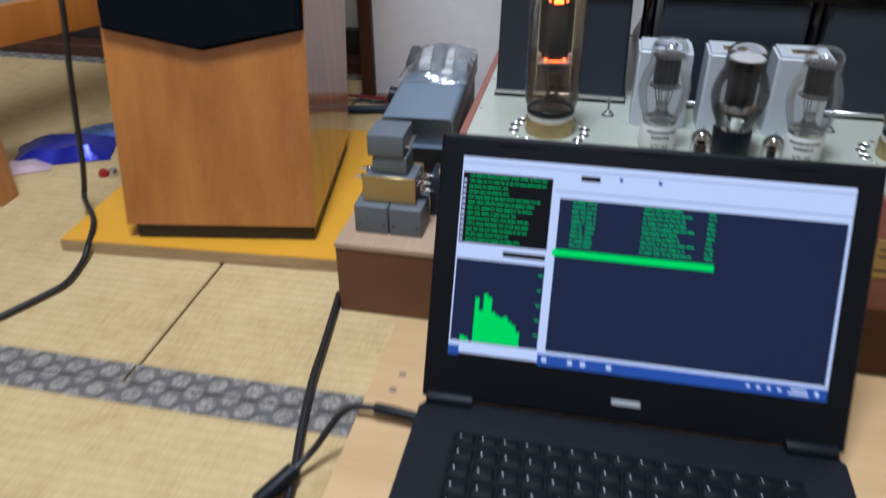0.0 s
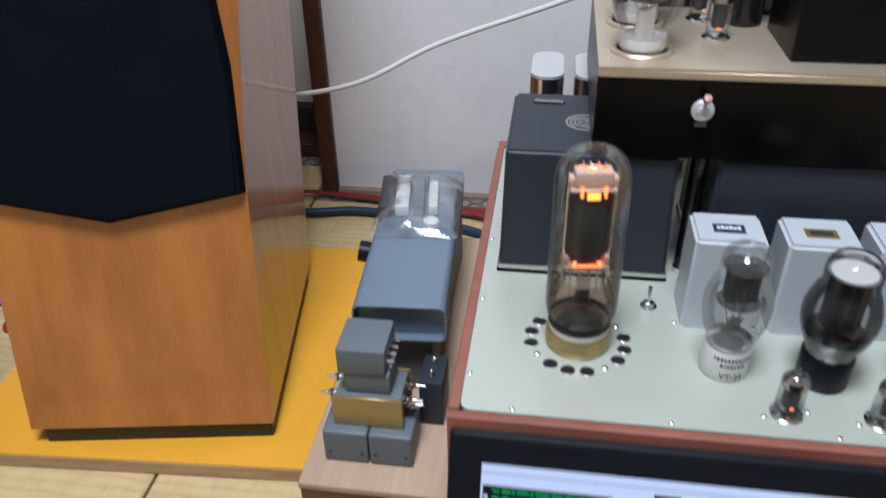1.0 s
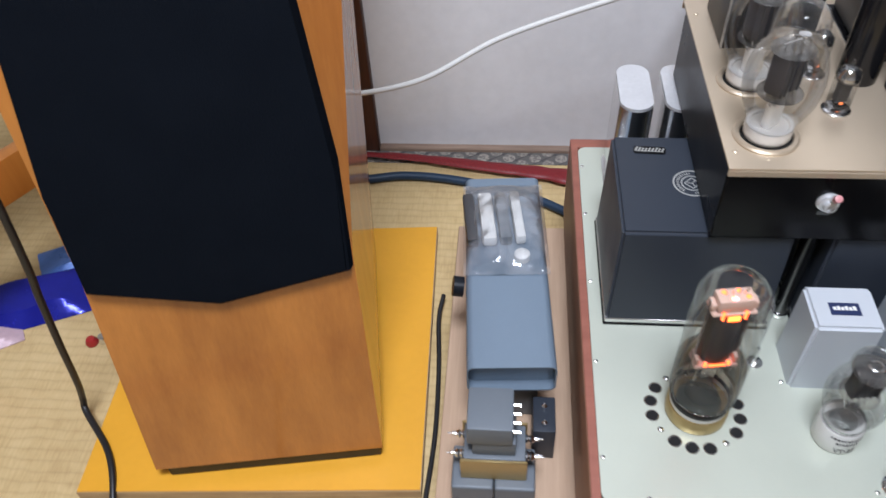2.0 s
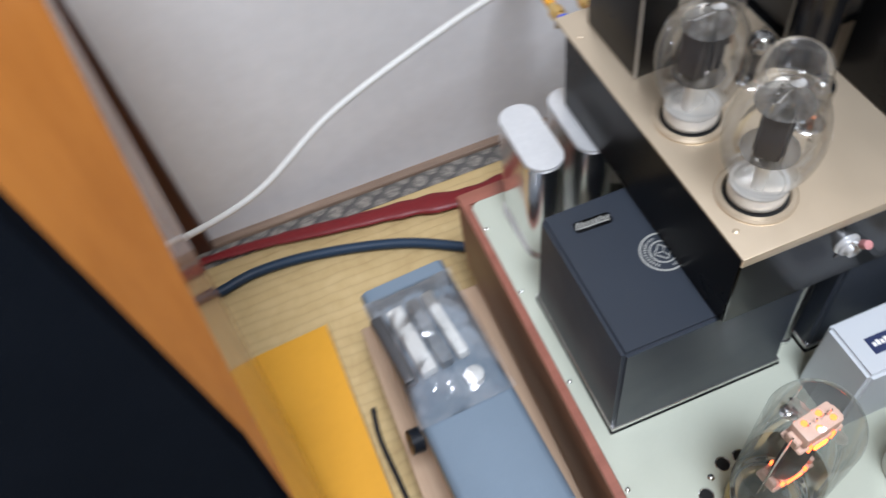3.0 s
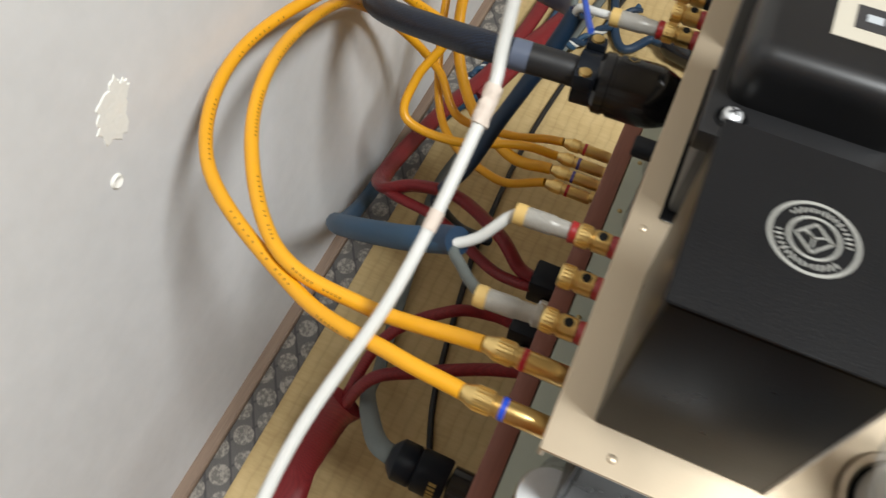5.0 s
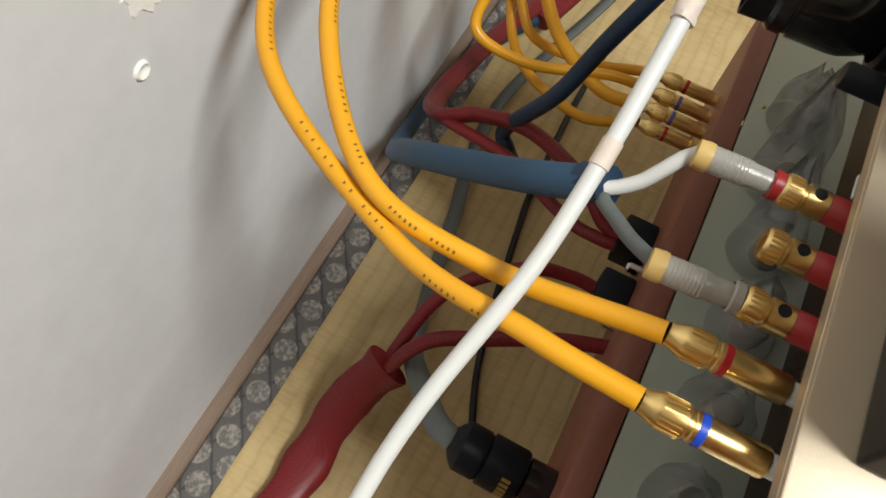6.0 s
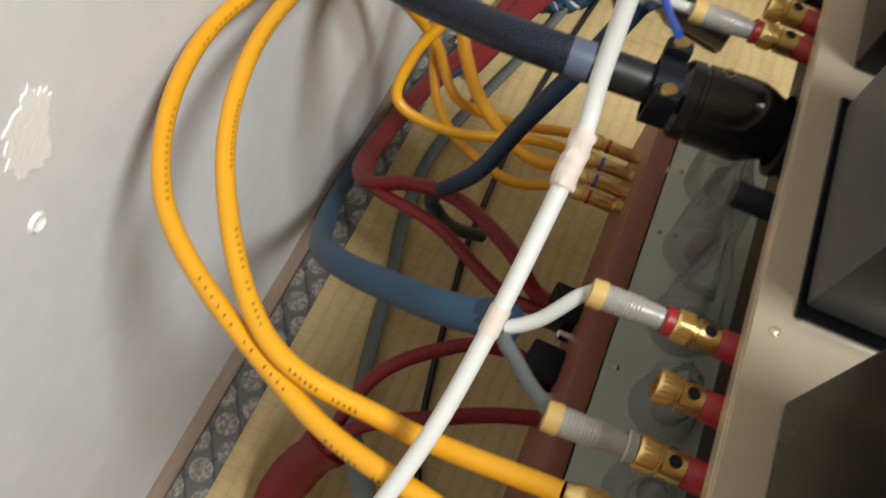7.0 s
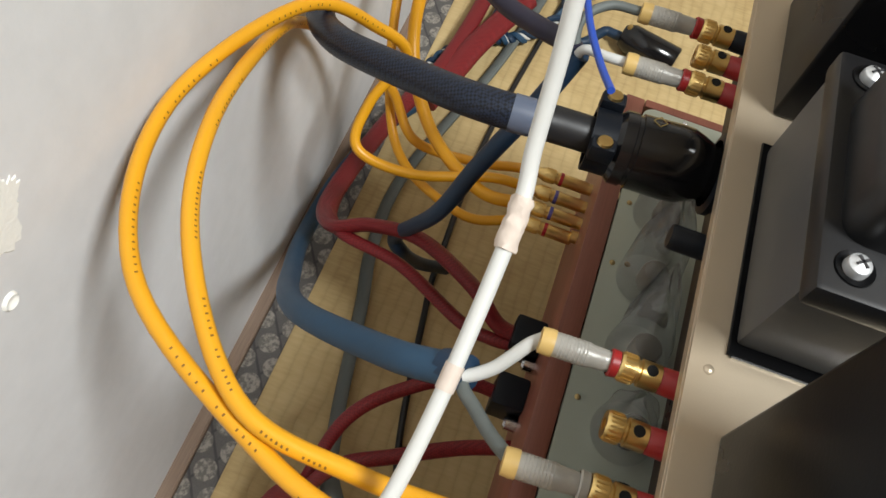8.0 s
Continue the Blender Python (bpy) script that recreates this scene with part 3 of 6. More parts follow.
def big_tube():
    t = thing("transmitting_tube", "tall clear transmitting tube with glowing filament in a brass socket", "vacuum tube", "large tubes on the lower amplifier")
    part("socket", lathe([(0, 0), (0.027, 0), (0.0278, 0.002), (0.0278, 0.0155), (0.0265, 0.0175), (0.02, 0.0175)], 40), BRASS, t, "brass socket ring")
    part("base", lathe([(0.022, 0.017), (0.0258, 0.0175), (0.0262, 0.019), (0.026, 0.0235)], 36), CERAMIC, t, "pale base collar")
    part("gasket", lathe([(0.0255, 0.0232), (0.0266, 0.0238), (0.0268, 0.0275), (0.0258, 0.029), (0.024, 0.029)], 36), BLACKCABLE, t, "black rubber gasket")
    part("bulb", lathe(smooth_profile([(0.0255, 0.028), (0.0292, 0.036), (0.0302, 0.05), (0.0302, 0.10), (0.0302, 0.150), (0.0294, 0.163), (0.0235, 0.176), (0.013, 0.183), (0, 0.185)]), 48), GLASS, t, "clear glass envelope")
    part("getter", lathe(smooth_profile([(0.0250, 0.029), (0.0285, 0.036), (0.0294, 0.05), (0.0294, 0.064), (0.0293, 0.077)]), 40), GETTERFILM, t, "brownish getter film inside the glass")
    part("anode", lathe(smooth_profile([(0.010, 0.086), (0.0125, 0.0875), (0.0128, 0.115), (0.0125, 0.1455), (0.010, 0.147)]), 24, Matrix.Diagonal((1, 0.62, 1, 1))), GRAPHITE, t, "dark graphite anode")
    for sx in (-1, 1):
        part("anode_fin", box(sx * 0.0148 - 0.0024, sx * 0.0148 + 0.0024, -0.0006, 0.0006, 0.088, 0.145, 0.0003, 1), GRAPHITE, t)
        part("side_rod", rod((sx * 0.0185, 0, 0.06), (sx * 0.0185, 0, 0.162), 0.0008, 8), CHROME, t, "bright side rod")
    bm = box(-0.018, 0.018, -0.0085, 0.0085, 0.150, 0.153, 0.001, 1)
    box(-0.0145, 0.0145, -0.0075, 0.0075, 0.153, 0.1665, 0.002, 2, bm)
    for sx in (-1, 1):
        box(sx * 0.0165 - 0.0022, sx * 0.0165 + 0.0022, -0.005, 0.005, 0.153, 0.161, 0.001, 1, bm)
    part("spacer", bm, SPACER, t, "pale insulating block, filament glow painted in as pink")
    bm = box(-0.0185, 0.0185, -0.0085, 0.0085, 0.079, 0.0825, 0.001, 1)
    for sx in (-1, 1):
        for k in (0.0165, 0.0085):
            box(sx * k - 0.0018, sx * k + 0.0018, -0.0065, 0.0065, 0.0825, 0.0905 if k > 0.01 else 0.086, 0.0008, 1, bm)
    part("spacer", bm, SPACER, t, "pale toothed insulating spacer")
    part("filament", box(-0.005, 0.005, -0.0098, -0.0082, 0.1445, 0.1503, 0.0006, 1), FILAMENT, t, "orange glowing filament end")
    part("filament", box(-0.007, 0.007, -0.0092, -0.0072, 0.0828, 0.0842, 0.0004, 1), WARMWIRE, t, "orange glowing filament end")
    for x, y in ((-0.010, -0.0075), (0.010, -0.0072), (0.011, 0.006), (-0.006, 0.0075)):
        part("filament", rod((x, y, 0.0826), (x, y, 0.0865), 0.0014, 8), WARMWIRE, t)
    for x in (-0.011, -0.004, 0.004, 0.011):
        part("support_wire", rod((x, 0, 0.05), (x, 0, 0.079), 0.0009, 6), CHROME, t)
        part("support_wire", rod((x * 0.6, 0, 0.1665), (x * 0.8, 0, 0.173), 0.0007, 6), CHROME, t)
    for x, y in ((-0.0085, 0.003), (-0.003, -0.004), (0.0035, 0.0035), (0.009, -0.003)):
        part("filament", lathe([(0.0021, 0.1660), (0.0021, 0.1672), (0, 0.1676)], 10, Matrix.Translation((x, y, 0))), WARMWIRE, t)
    part("lead_plate", box(-0.006, 0.006, -0.001, 0.001, 0.054, 0.068, 0.0004, 1), SILVER, t)
    part("stem", lathe([(0.015, 0.030), (0.008, 0.040), (0.006, 0.052), (0, 0.054)], 20), SMOKED, t, "glass stem press")
    for x, y in ((-0.009, -0.0082), (0.009, -0.0082), (0.008, 0.0084), (-0.006, 0.0084)):
        part("filament", rod((x, y, 0.1462), (x, y, 0.1545), 0.0012, 8), WARMWIRE, t)
    return t


def vt_tube(text=True, seed=0):
    t = thing("shouldered_tube", "clear shouldered vacuum tube with white ceramic base", "vacuum tube", "driver tubes on the lower amplifier")
    part("base", lathe([(0, 0), (0.0185, 0), (0.0195, 0.002), (0.0195, 0.026), (0.0188, 0.028), (0.012, 0.028)], 36), CERAMIC, t, "white ceramic base with dark print")
    part("bulb", lathe(smooth_profile(st_profile(0.0262, 0.093, 0.0178, 0.0186, 0.027)), 40), GLASS, t, "clear shouldered glass bulb")
    part("plate", box(-0.0125, 0.0125, -0.0065, 0.0065, 0.071, 0.100, 0.003, 2), GRAPHITE, t, "dark plate")
    for k in range(-2, 3):
        part("plate_rib", box(k * 0.0052 - 0.0006, k * 0.0052 + 0.0006, -0.0073, 0.0073, 0.0715, 0.0995, 0.0003, 1), DULLPLATE, t)
    part("mica", lathe([(0, 0.1012), (0.0168, 0.1012), (0.0168, 0.1017), (0, 0.1017)], 20), MICA, t)
    part("mica", lathe([(0, 0.0690), (0.0165, 0.0690), (0.0165, 0.0695), (0, 0.0695)], 20), MICA, t)
    part("getter_ring", lathe([(0.0052, 0.1075), (0.0062, 0.1082), (0.0052, 0.1089), (0.0045, 0.1082), (0.0052, 0.1075)], 20), CHROME, t)
    part("stem", lathe([(0.0155, 0.029), (0.009, 0.034), (0.0055, 0.043), (0.0045, 0.051), (0, 0.052)], 18, Matrix.Diagonal((1.15, 0.7, 1, 1))), STEMCLEAR, t, "milky glass stem press")
    for k, x in enumerate((-0.0105, -0.0065, -0.0022, 0.0022, 0.0065, 0.0105)):
        part("support_wire", rod((x * 0.5, 0, 0.046), (x, 0.002 * (-1) ** k, 0.0705), 0.0008, 6), CHROME, t)
        part("support_wire", rod((x, 0, 0.1015), (x * 0.85, 0, 0.1065), 0.0006, 6), CHROME, t)
    part("collar", lathe([(0.0172, 0.0285), (0.0178, 0.031), (0.0176, 0.033)], 28), SILVER, t)
    if text:
        part("type_print", letters("VT-25", 0.0075, Matrix.Translation((0, 0, 0.0065)), 0.0002, 0.0196), INK, t, "black printed type number")
    rnd = random.Random(seed)
    for z, w in ((0.0215, 0.8), (0.0155, 0.5)):
        bm = bmesh.new()
        a = -w
        while a < w:
            s = rnd.uniform(0.06, 0.12)
            pts = [(0.01975 * math.sin(q), -0.01975 * math.cos(q)) for q in (a, a + s)]
            vs = [bm.verts.new((x, y, zz)) for zz in (z, z + 0.0032) for x, y in pts]
            bm.faces.new((vs[0], vs[1], vs[3], vs[2]))
            a += s + 0.05
        part("print_bars", bm, INK, t, smooth=0)
    return t


def dark_tube():
    t = thing("rectifier_tube", "shouldered tube with silvered glass and black base", "vacuum tube")
    part("base", lathe([(0, 0), (0.019, 0), (0.020, 0.002), (0.020, 0.028), (0.0185, 0.030), (0.012, 0.030)], 36), PLASTIC, t, "black base")
    part("bulb", lathe(smooth_profile(st_profile(0.0282, 0.091, 0.0185, 0.0205, 0.029)), 40), SMOKED, t, "smoked glass bulb")
    part("getter", lathe(smooth_profile([(0.018, 0.030), (0.0185, 0.035), (0.0222, 0.045), (0.0236, 0.049)]), 36), GETTER, t, "silver getter mirror")
    part("plate", box(-0.0135, 0.0135, -0.008, 0.008, 0.055, 0.103, 0.003, 2), GRAPHITE, t)
    for s in (-1, 1):
        part("plate_fin", box(s * 0.005 - 0.0008, s * 0.005 + 0.0008, -0.0125, 0.0125, 0.057, 0.1025, 0.0003, 1), PLATE, t)
    part("mica", lathe([(0, 0.104), (0.0185, 0.104), (0.0185, 0.1046), (0, 0.1046)], 20), CERAMIC, t, "white mica disc")
    return t


def small_tube(h=0.042, name="miniature_tube", label="miniature clear vacuum tube in a metal socket ring", group="miniature tubes on the lower amplifier"):
    t = thing(name, label, "vacuum tube", group)
    part("socket", lathe([(0, 0), (0.0125, 0), (0.0125, 0.0015), (0.0105, 0.003), (0, 0.003)], 24), CHROME, t)
    part("bulb", lathe(smooth_profile([(0.0098, 0.003), (0.0102, 0.008), (0.0102, h - 0.01), (0.0092, h - 0.004), (0.004, h), (0.0018, h + 0.001), (0.0012, h + 0.006), (0, h + 0.007)]), 28), GLASS, t, "clear glass bulb with a pip")
    part("getter", lathe(smooth_profile([(0.0099, h - 0.011), (0.0095, h - 0.007), (0.006, h - 0.0015), (0.003, h - 0.0006)]), 24), GETTER, t, "dark silver getter cap")
    part("plate", box(-0.0055, 0.0055, -0.004, 0.004, 0.01, h - 0.014, 0.001, 1), PLATE, t)
    part("mica", lathe([(0, h - 0.013), (0.0088, h - 0.013), (0.0088, h - 0.0125), (0, h - 0.0125)], 16), STEMGLASS, t)
    part("heater", box(-0.0015, 0.0015, -0.0043, -0.0039, 0.0085, 0.0105), EMBER, t)
    return t


def tapered(x0, x1, y0, y1, z0, z1, inset, bevel, seg=3):
    bm = bmesh.new()
    q = [(x0, y0), (x1, y0), (x1, y1), (x0, y1)]
    cx, cy = (x0 + x1) / 2, (y0 + y1) / 2
    low = [bm.verts.new((x, y, z0)) for x, y in q]
    high = [bm.verts.new((x - math.copysign(inset, x - cx), y - math.copysign(inset, y - cy), z1)) for x, y in q]
    bm.faces.new(low[::-1])
    bm.faces.new(high)
    for i in range(4):
        j = (i + 1) % 4
        bm.faces.new((low[i], low[j], high[j], high[i]))
    bmesh.ops.bevel(bm, geom=[e for e in bm.edges if any(v in high for v in e.verts)], offset=bevel, segments=seg, affect="EDGES")
    return bm


def badge(parent, cx, cy, z, r, logo=GETTER):
    bm = bmesh.new()
    for r0, r1 in ((0.92, 1.0), (0.52, 0.585)):
        ring_flat(r * r0, r * r1, z, 40, bm, (cx, cy), 0.0003)
    part("badge_ring", bm, BADGE, parent, "silver printed round badge")
    bm = bmesh.new()
    rnd = random.Random(3)
    for k in range(38):
        if k % 19 in (6, 7, 8, 9):
            continue
        a = 2 * math.pi * k / 38
        h = rnd.uniform(0.04, 0.085)
        box(r * (0.755 - h), r * (0.755 + h), -r * 0.026, r * 0.026, z, z + 0.0003, 0, 1, bm, pose(cx, cy, 0, 0, 0, math.degrees(a)))
    q = r * 0.36
    for a in (45, 135, 225, 315):
        box(-q * 0.82, q * 0.82, q * 0.72, q * 0.86, z, z + 0.0003, 0, 1, bm, pose(cx, cy, 0, 0, 0, a))
        box(0, q * 0.7, -q * 0.06, q * 0.06, z, z + 0.0003, 0, 1, bm, pose(cx, cy, 0, 0, 0, a * 1.3))
    part("badge_print", bm, BADGE, parent, smooth=0)


# pale insulator with the filament's warm glow put into its base colour
SPACER = painted("glow_tinted_insulator", (0.6, 0.4, 0.31, 1), 0.5)
BADGE = painted("silver_badge_print", (0.42, 0.42, 0.39, 1), 0.4, 0.3, 0.1)


def lower_amp():
    amp = thing("tube_amplifier", "tube amplifier with reddish wooden frame and cream metal top", "amplifier")
    t = 0.0085
    z0 = 0.112
    part("front_rail", box(0, AX, 0, t, z0, AZ, 0.0018, 2), AMPWOOD, amp, "reddish wooden front rail")
    part("back_rail", box(0, AX, AY - 0.017, AY, z0, AZ, 0.0018, 2), AMPWOOD, amp, "reddish wooden back rail")
    part("side_rail", box(-0.0005, t, t + 0.0004, AY - 0.0174, z0, AZ - 0.0004, 0.0018, 2), AMPSIDE, amp, "brown wooden side rail")
    part("side_rail", box(AX - t, AX + 0.0005, t + 0.0004, AY - 0.0174, z0, AZ - 0.0004, 0.0018, 2), AMPSIDE, amp)
    for x0, x1 in ((0.0004, 0.0088), (AX - 0.0088, AX - 0.0004)):
        part("rim", box(x0, x1, 0.009, AY - 0.0176, AZ - 0.0002, AZ + 0.0012, 0.0005, 1), AMPWOOD, amp, "red-stained upper rim")
    part("bottom", box(0.02, AX - 0.02, 0.02, AY - 0.03, z0 + 0.002, z0 + 0.006), BLACK, amp)
    for x in (0.04, AX - 0.04):
        for y in (0.07, AY - 0.07):
            part("foot", lathe([(0, 0.102), (0.012, 0.102), (0.013, 0.104), (0.012, 0.114), (0, 0.114)], 20, Matrix.Translation((x, y, 0))), PLASTIC, amp)
    part("top_plate", prism(rounded(0.009, AX - 0.009, 0.009, AY - 0.018, 0.009), AZ - 0.004, AZ + 0.0008, 0.0005), CREAM, amp, "cream satin metal top plate")
    z = AZ + 0.0008
    for x in (0.0125, AX - 0.0125):
        for y in (0.051, 0.155, 0.26, 0.365, 0.45):
            part("screw", screw_head(bmesh.new(), x, y, z), CHROME, amp)
    for x in (0.05, 0.171, 0.2925, 0.414, 0.535):
        part("screw", screw_head(bmesh.new(), x, 0.0135, z), CHROME, amp)
    for x, y in ((0.29, 0.4785), (0.404, 0.4795), (0.407, 0.468), (0.463, 0.4785), (0.482, 0.466), (0.14, 0.470), (0.126, 0.470)):
        part("screw", screw_head(bmesh.new(), x, y, z, 0.0023), BRASS, amp)
    # vent holes and screws in a ring round each big tube
    for cx in (0.1005, AX - 0.1005):
        for k in range(16):
            a = 360 * k / 16 + 11.25
            x, y = cx + 0.0405 * math.cos(radians(a)), 0.104 + 0.0405 * math.sin(radians(a))
            if k % 4 == 1:
                part("screw", screw_head(bmesh.new(), x, y, z, 0.003), CHROME, amp)
            else:
                bm = lathe([(0.0064, z + 0.0002), (0.0058, z + 0.0007), (0.0052, z + 0.0001)], 16, Matrix.Translation((x, y, 0)))
                part("vent_rim", bm, SILVER, amp)
                part("vent_hole", lathe([(0, z + 0.00015), (0.0054, z + 0.00015)], 16, Matrix.Translation((x, y, 0))), HOLE, amp, smooth=0)
    # toggle switches
    for x in (0.165, AX - 0.165):
        sw = part("toggle_switch", lathe([(0, z), (0.0075, z), (0.0075, z + 0.0015), (0.005, z + 0.002), (0.005, z + 0.005), (0.003, z + 0.006), (0, z + 0.006)], 16, Matrix.Translation((x, 0.160, 0))), CHROME, amp, "chrome toggle switch")
        part("lever", lathe([(0.0014, 0), (0.0015, 0.006), (0.0022, 0.013), (0.0018, 0.0155), (0, 0.016)], 12, pose(x, 0.160, z + 0.005, -14)), CHROME, sw)
    # gold name plate on the front rail
    part("name_plate", box(0.438, 0.5, -0.0016, 0.0002, 0.152, 0.196, 0.0004, 1), LABELGOLD, amp, "gold name plate")
    for zz in (0.16, 0.176, 0.184):
        part("print_bars", box(0.442, 0.47, -0.0021, -0.0015, zz, zz + 0.002), INK, amp, smooth=0)
    # rear sockets
    for x in (0.30, 0.352):
        s = part("speaker_socket", box(x - 0.014, x + 0.014, AY, AY + 0.026, 0.148, 0.182, 0.003, 2), PLASTIC, amp, "black rear socket block")
        part("terminal", lathe([(0, 0), (0.006, 0), (0.006, 0.009), (0.004, 0.011), (0, 0.011)], 14, pose(x - 0.02, AY, 0.165, -90)), CHROME, s)
    for k, x in enumerate((0.447, 0.462, 0.48, 0.5)):
        part("input_jack", lathe([(0, 0), (0.0055, 0), (0.0055, 0.006), (0, 0.006)], 14, pose(x, AY, 0.19, -90)), GOLD, amp)

    # transformers along the back
    for cx, w in ((0.1035, 0.159), (0.294, 0.165), (AX - 0.1045, 0.157)):
        tr = thing("output_transformer", "dark grey potted transformer with silver foot strip", "transformer", "dark transformers on the lower amplifier")
        x0, x1 = cx - w / 2, cx + w / 2
        part("foot_plate", box(x0 - 0.002, x1 + 0.002, 0.201, 0.352, z, z + 0.003, 0.001, 1), BLACK, tr)
        part("foot_strip", box(x0 - 0.001, x1 + 0.001, 0.202, 0.351, z + 0.003, z + 0.0085, 0.0008, 1), SILVER, tr, "polished silver strip")
        part("case", tapered(x0, x1, 0.203, 0.350, z + 0.0085, 0.370, 0.003, 0.003), GUNMETAL, tr, "dark grey painted case")
        if cx < 0.2:
            badge(tr, 0.0985, 0.275, 0.370, 0.0185)
            part("nameplate", prism(rounded(-0.016, 0.016, -0.0055, 0.0055, 0.003), 0.3702, 0.3708, 0, None, pose(0.063, 0.3235, 0, 0, 0, -3)), BLACK, tr, "small dark name plate")
            bm = bmesh.new()
            rnd = random.Random(8)
            for k in range(9):
                box(-0.0007, 0.0007, -0.0022 - rnd.uniform(0, 0.0016), 0.0018 + rnd.uniform(0, 0.0022), 0.3708, 0.3716, 0, 1, bm, pose(0.063, 0.3235, 0, 0, 0, -3) @ pose(-0.0135 + k * 0.0033, 0, 0, 0, 0, -24))
            box(-0.0135, 0.0135, -0.0028, -0.0021, 0.3708, 0.3714, 0, 1, bm, pose(0.063, 0.3235, 0, 0, 0, -3))
            part("script_bar", bm, BADGE, tr, "silver script drawn as slanted bars", 0)
    # pale small transformers
    for k, x0 in enumerate((0.190, 0.264, 0.3355)):
        tr = thing("small_transformer", "pale grey square transformer with a small label on top", "transformer", "pale transformers on the lower amplifier")
        part("case", tapered(x0, x0 + 0.060, 0.133, 0.184, z, 0.331, 0.0008, 0.003), LIGHTGREY, tr, "pale grey painted case")
        lab = part("top_label", box(x0 + 0.017, x0 + 0.043, 0.149, 0.163, 0.331, 0.3314), NAVY if k == 0 else LABELGOLD, tr, "navy label" if k == 0 else "gold label", 0)
        bm = bmesh.new()
        if k == 0:
            for i in range(6):
                box(x0 + 0.02 + i * 0.0034, x0 + 0.0226 + i * 0.0034, 0.1545, 0.158 + (i % 2) * 0.001, 0.3314, 0.3317, 0, 1, bm)
        else:
            box(x0 + 0.021, x0 + 0.039, 0.1525, 0.1595, 0.3314, 0.3317, 0, 1, bm)
        part("print_bars", bm, WHITE if k == 0 else INK, lab, smooth=0)
        for x in (x0 - 0.004, x0 + 0.064):
            part("screw", screw_head(bmesh.new(), x, 0.139, z, 0.0022), CHROME, tr)
    # capacitor cans
    for x0, x1 in ((0.0395, 0.0775), (0.0885, 0.125)):
        can = thing("capacitor_can", "polished oval aluminium capacitor can", "capacitor", "oval capacitor cans")
        out = rounded(x0, x1, 0.389, 0.477, (x1 - x0) / 2 - 0.0002, 9)
        part("wall", prism(out, z, 0.368), CHROME, can, "polished aluminium wall")
        part("lid", prism(rounded(x0 + 0.001, x1 - 0.001, 0.390, 0.476, (x1 - x0) / 2 - 0.0016, 9), 0.3684, 0.3712), CANTOP, can, "brushed pale lid")
        part("foot_ring", prism(rounded(x0 - 0.003, x1 + 0.003, 0.386, 0.480, (x1 - x0) / 2 + 0.0026, 9), z, z + 0.002), SILVER, can)
    for k, (x, y) in enumerate(((0.154, 0.444), (0.215, 0.443), (0.276, 0.443), (0.337, 0.447), (0.398, 0.4525), (0.46, 0.4525))):
        c = thing("capacitor_can", "grey round capacitor under a crumpled clear plastic hood", "capacitor", "round capacitors behind the transformers")
        part("can", lathe([(0, z), (0.0105, z), (0.011, z + 0.002), (0.011, z + 0.016), (0.0095, z + 0.018), (0, z + 0.018)], 30, Matrix.Translation((x, y - 0.004, 0))), OLIVE, c, "grey-brown can")
        hood = bmesh.new()
        tall, lean = (0.05, 0.055, 0.05, 0.068, 0.085, 0.045)[k], (0, 0, 0.01, 0.034, 0.026, 0.012)[k]
        rings = []
        for i in range(9):
            f = i / 8
            ring = []
            for n in range(28):
                a = 2 * math.pi * n / 28
                r = 0.0225 * (1 - 0.86 * f**2.2) * (1 + 0.55 * f * noise.noise(Vector((math.cos(a) * 1.6 + k * 7, math.sin(a) * 1.6, f * 2.5))))
                ring.append(hood.verts.new((x + lean * f * f + r * math.cos(a), y + 0.006 * f * f + r * math.sin(a), z + 0.0005 + tall * f * (1 + 0.12 * math.cos(3 * a + k)))))
            rings.append(ring)
        for lo, hi in zip(rings, rings[1:]):
            for n in range(28):
                hood.faces.new((lo[n], lo[(n + 1) % 28], hi[(n + 1) % 28], hi[n]))
        part("hood", hood, HOODFILM, c, "crumpled clear film hood", 35)
    # tubes
    big = big_tube()
    big.matrix_world = pose(0.1005, 0.104, z, 0, 0, 8)
    copy_thing(big, pose(AX - 0.1005, 0.104, z, 0, 0, 8))
    v = vt_tube(True, 1)
    v.matrix_world = pose(0.219, 0.083, z, 0, 0, 6)
    w = vt_tube(True, 2)
    w.matrix_world = pose(0.367, 0.081, z, 0, 0, -8)
    d = dark_tube()
    d.matrix_world = pose(0.2945, 0.079, z, 0, 0, 12)
    s = small_tube()
    s.matrix_world = pose(0.2585, 0.034, z, 0, 0, 20)
    copy_thing(s, pose(0.3275, 0.034, z, 0, 0, 70))
    for x in (0.2585, 0.3275):
        for dx in (-0.017, 0.017):
            part("screw", screw_head(bmesh.new(), x + dx, 0.034 + dx * 0.25, z, 0.0021), CHROME, amp)


OLIVE = painted("grey_brown_can_paint", (0.2, 0.18, 0.14, 1), 0.5, 0.2, 0.15)
HOLE = painted("dark_inside", (0.004, 0.004, 0.004, 1), 0.9, 0, 0.1)
lower_amp()

# ---- upper amplifier ----
UX0, UX1, UY0, UY1, UZ0, UZ = 0.102, 0.510, 0.200, 0.475, 0.372, 0.453
UYB = 0.457


PRESSWHITE = painted("white_pressed_glass", (0.9, 0.89, 0.87, 1), 0.3, 0, 0.05)


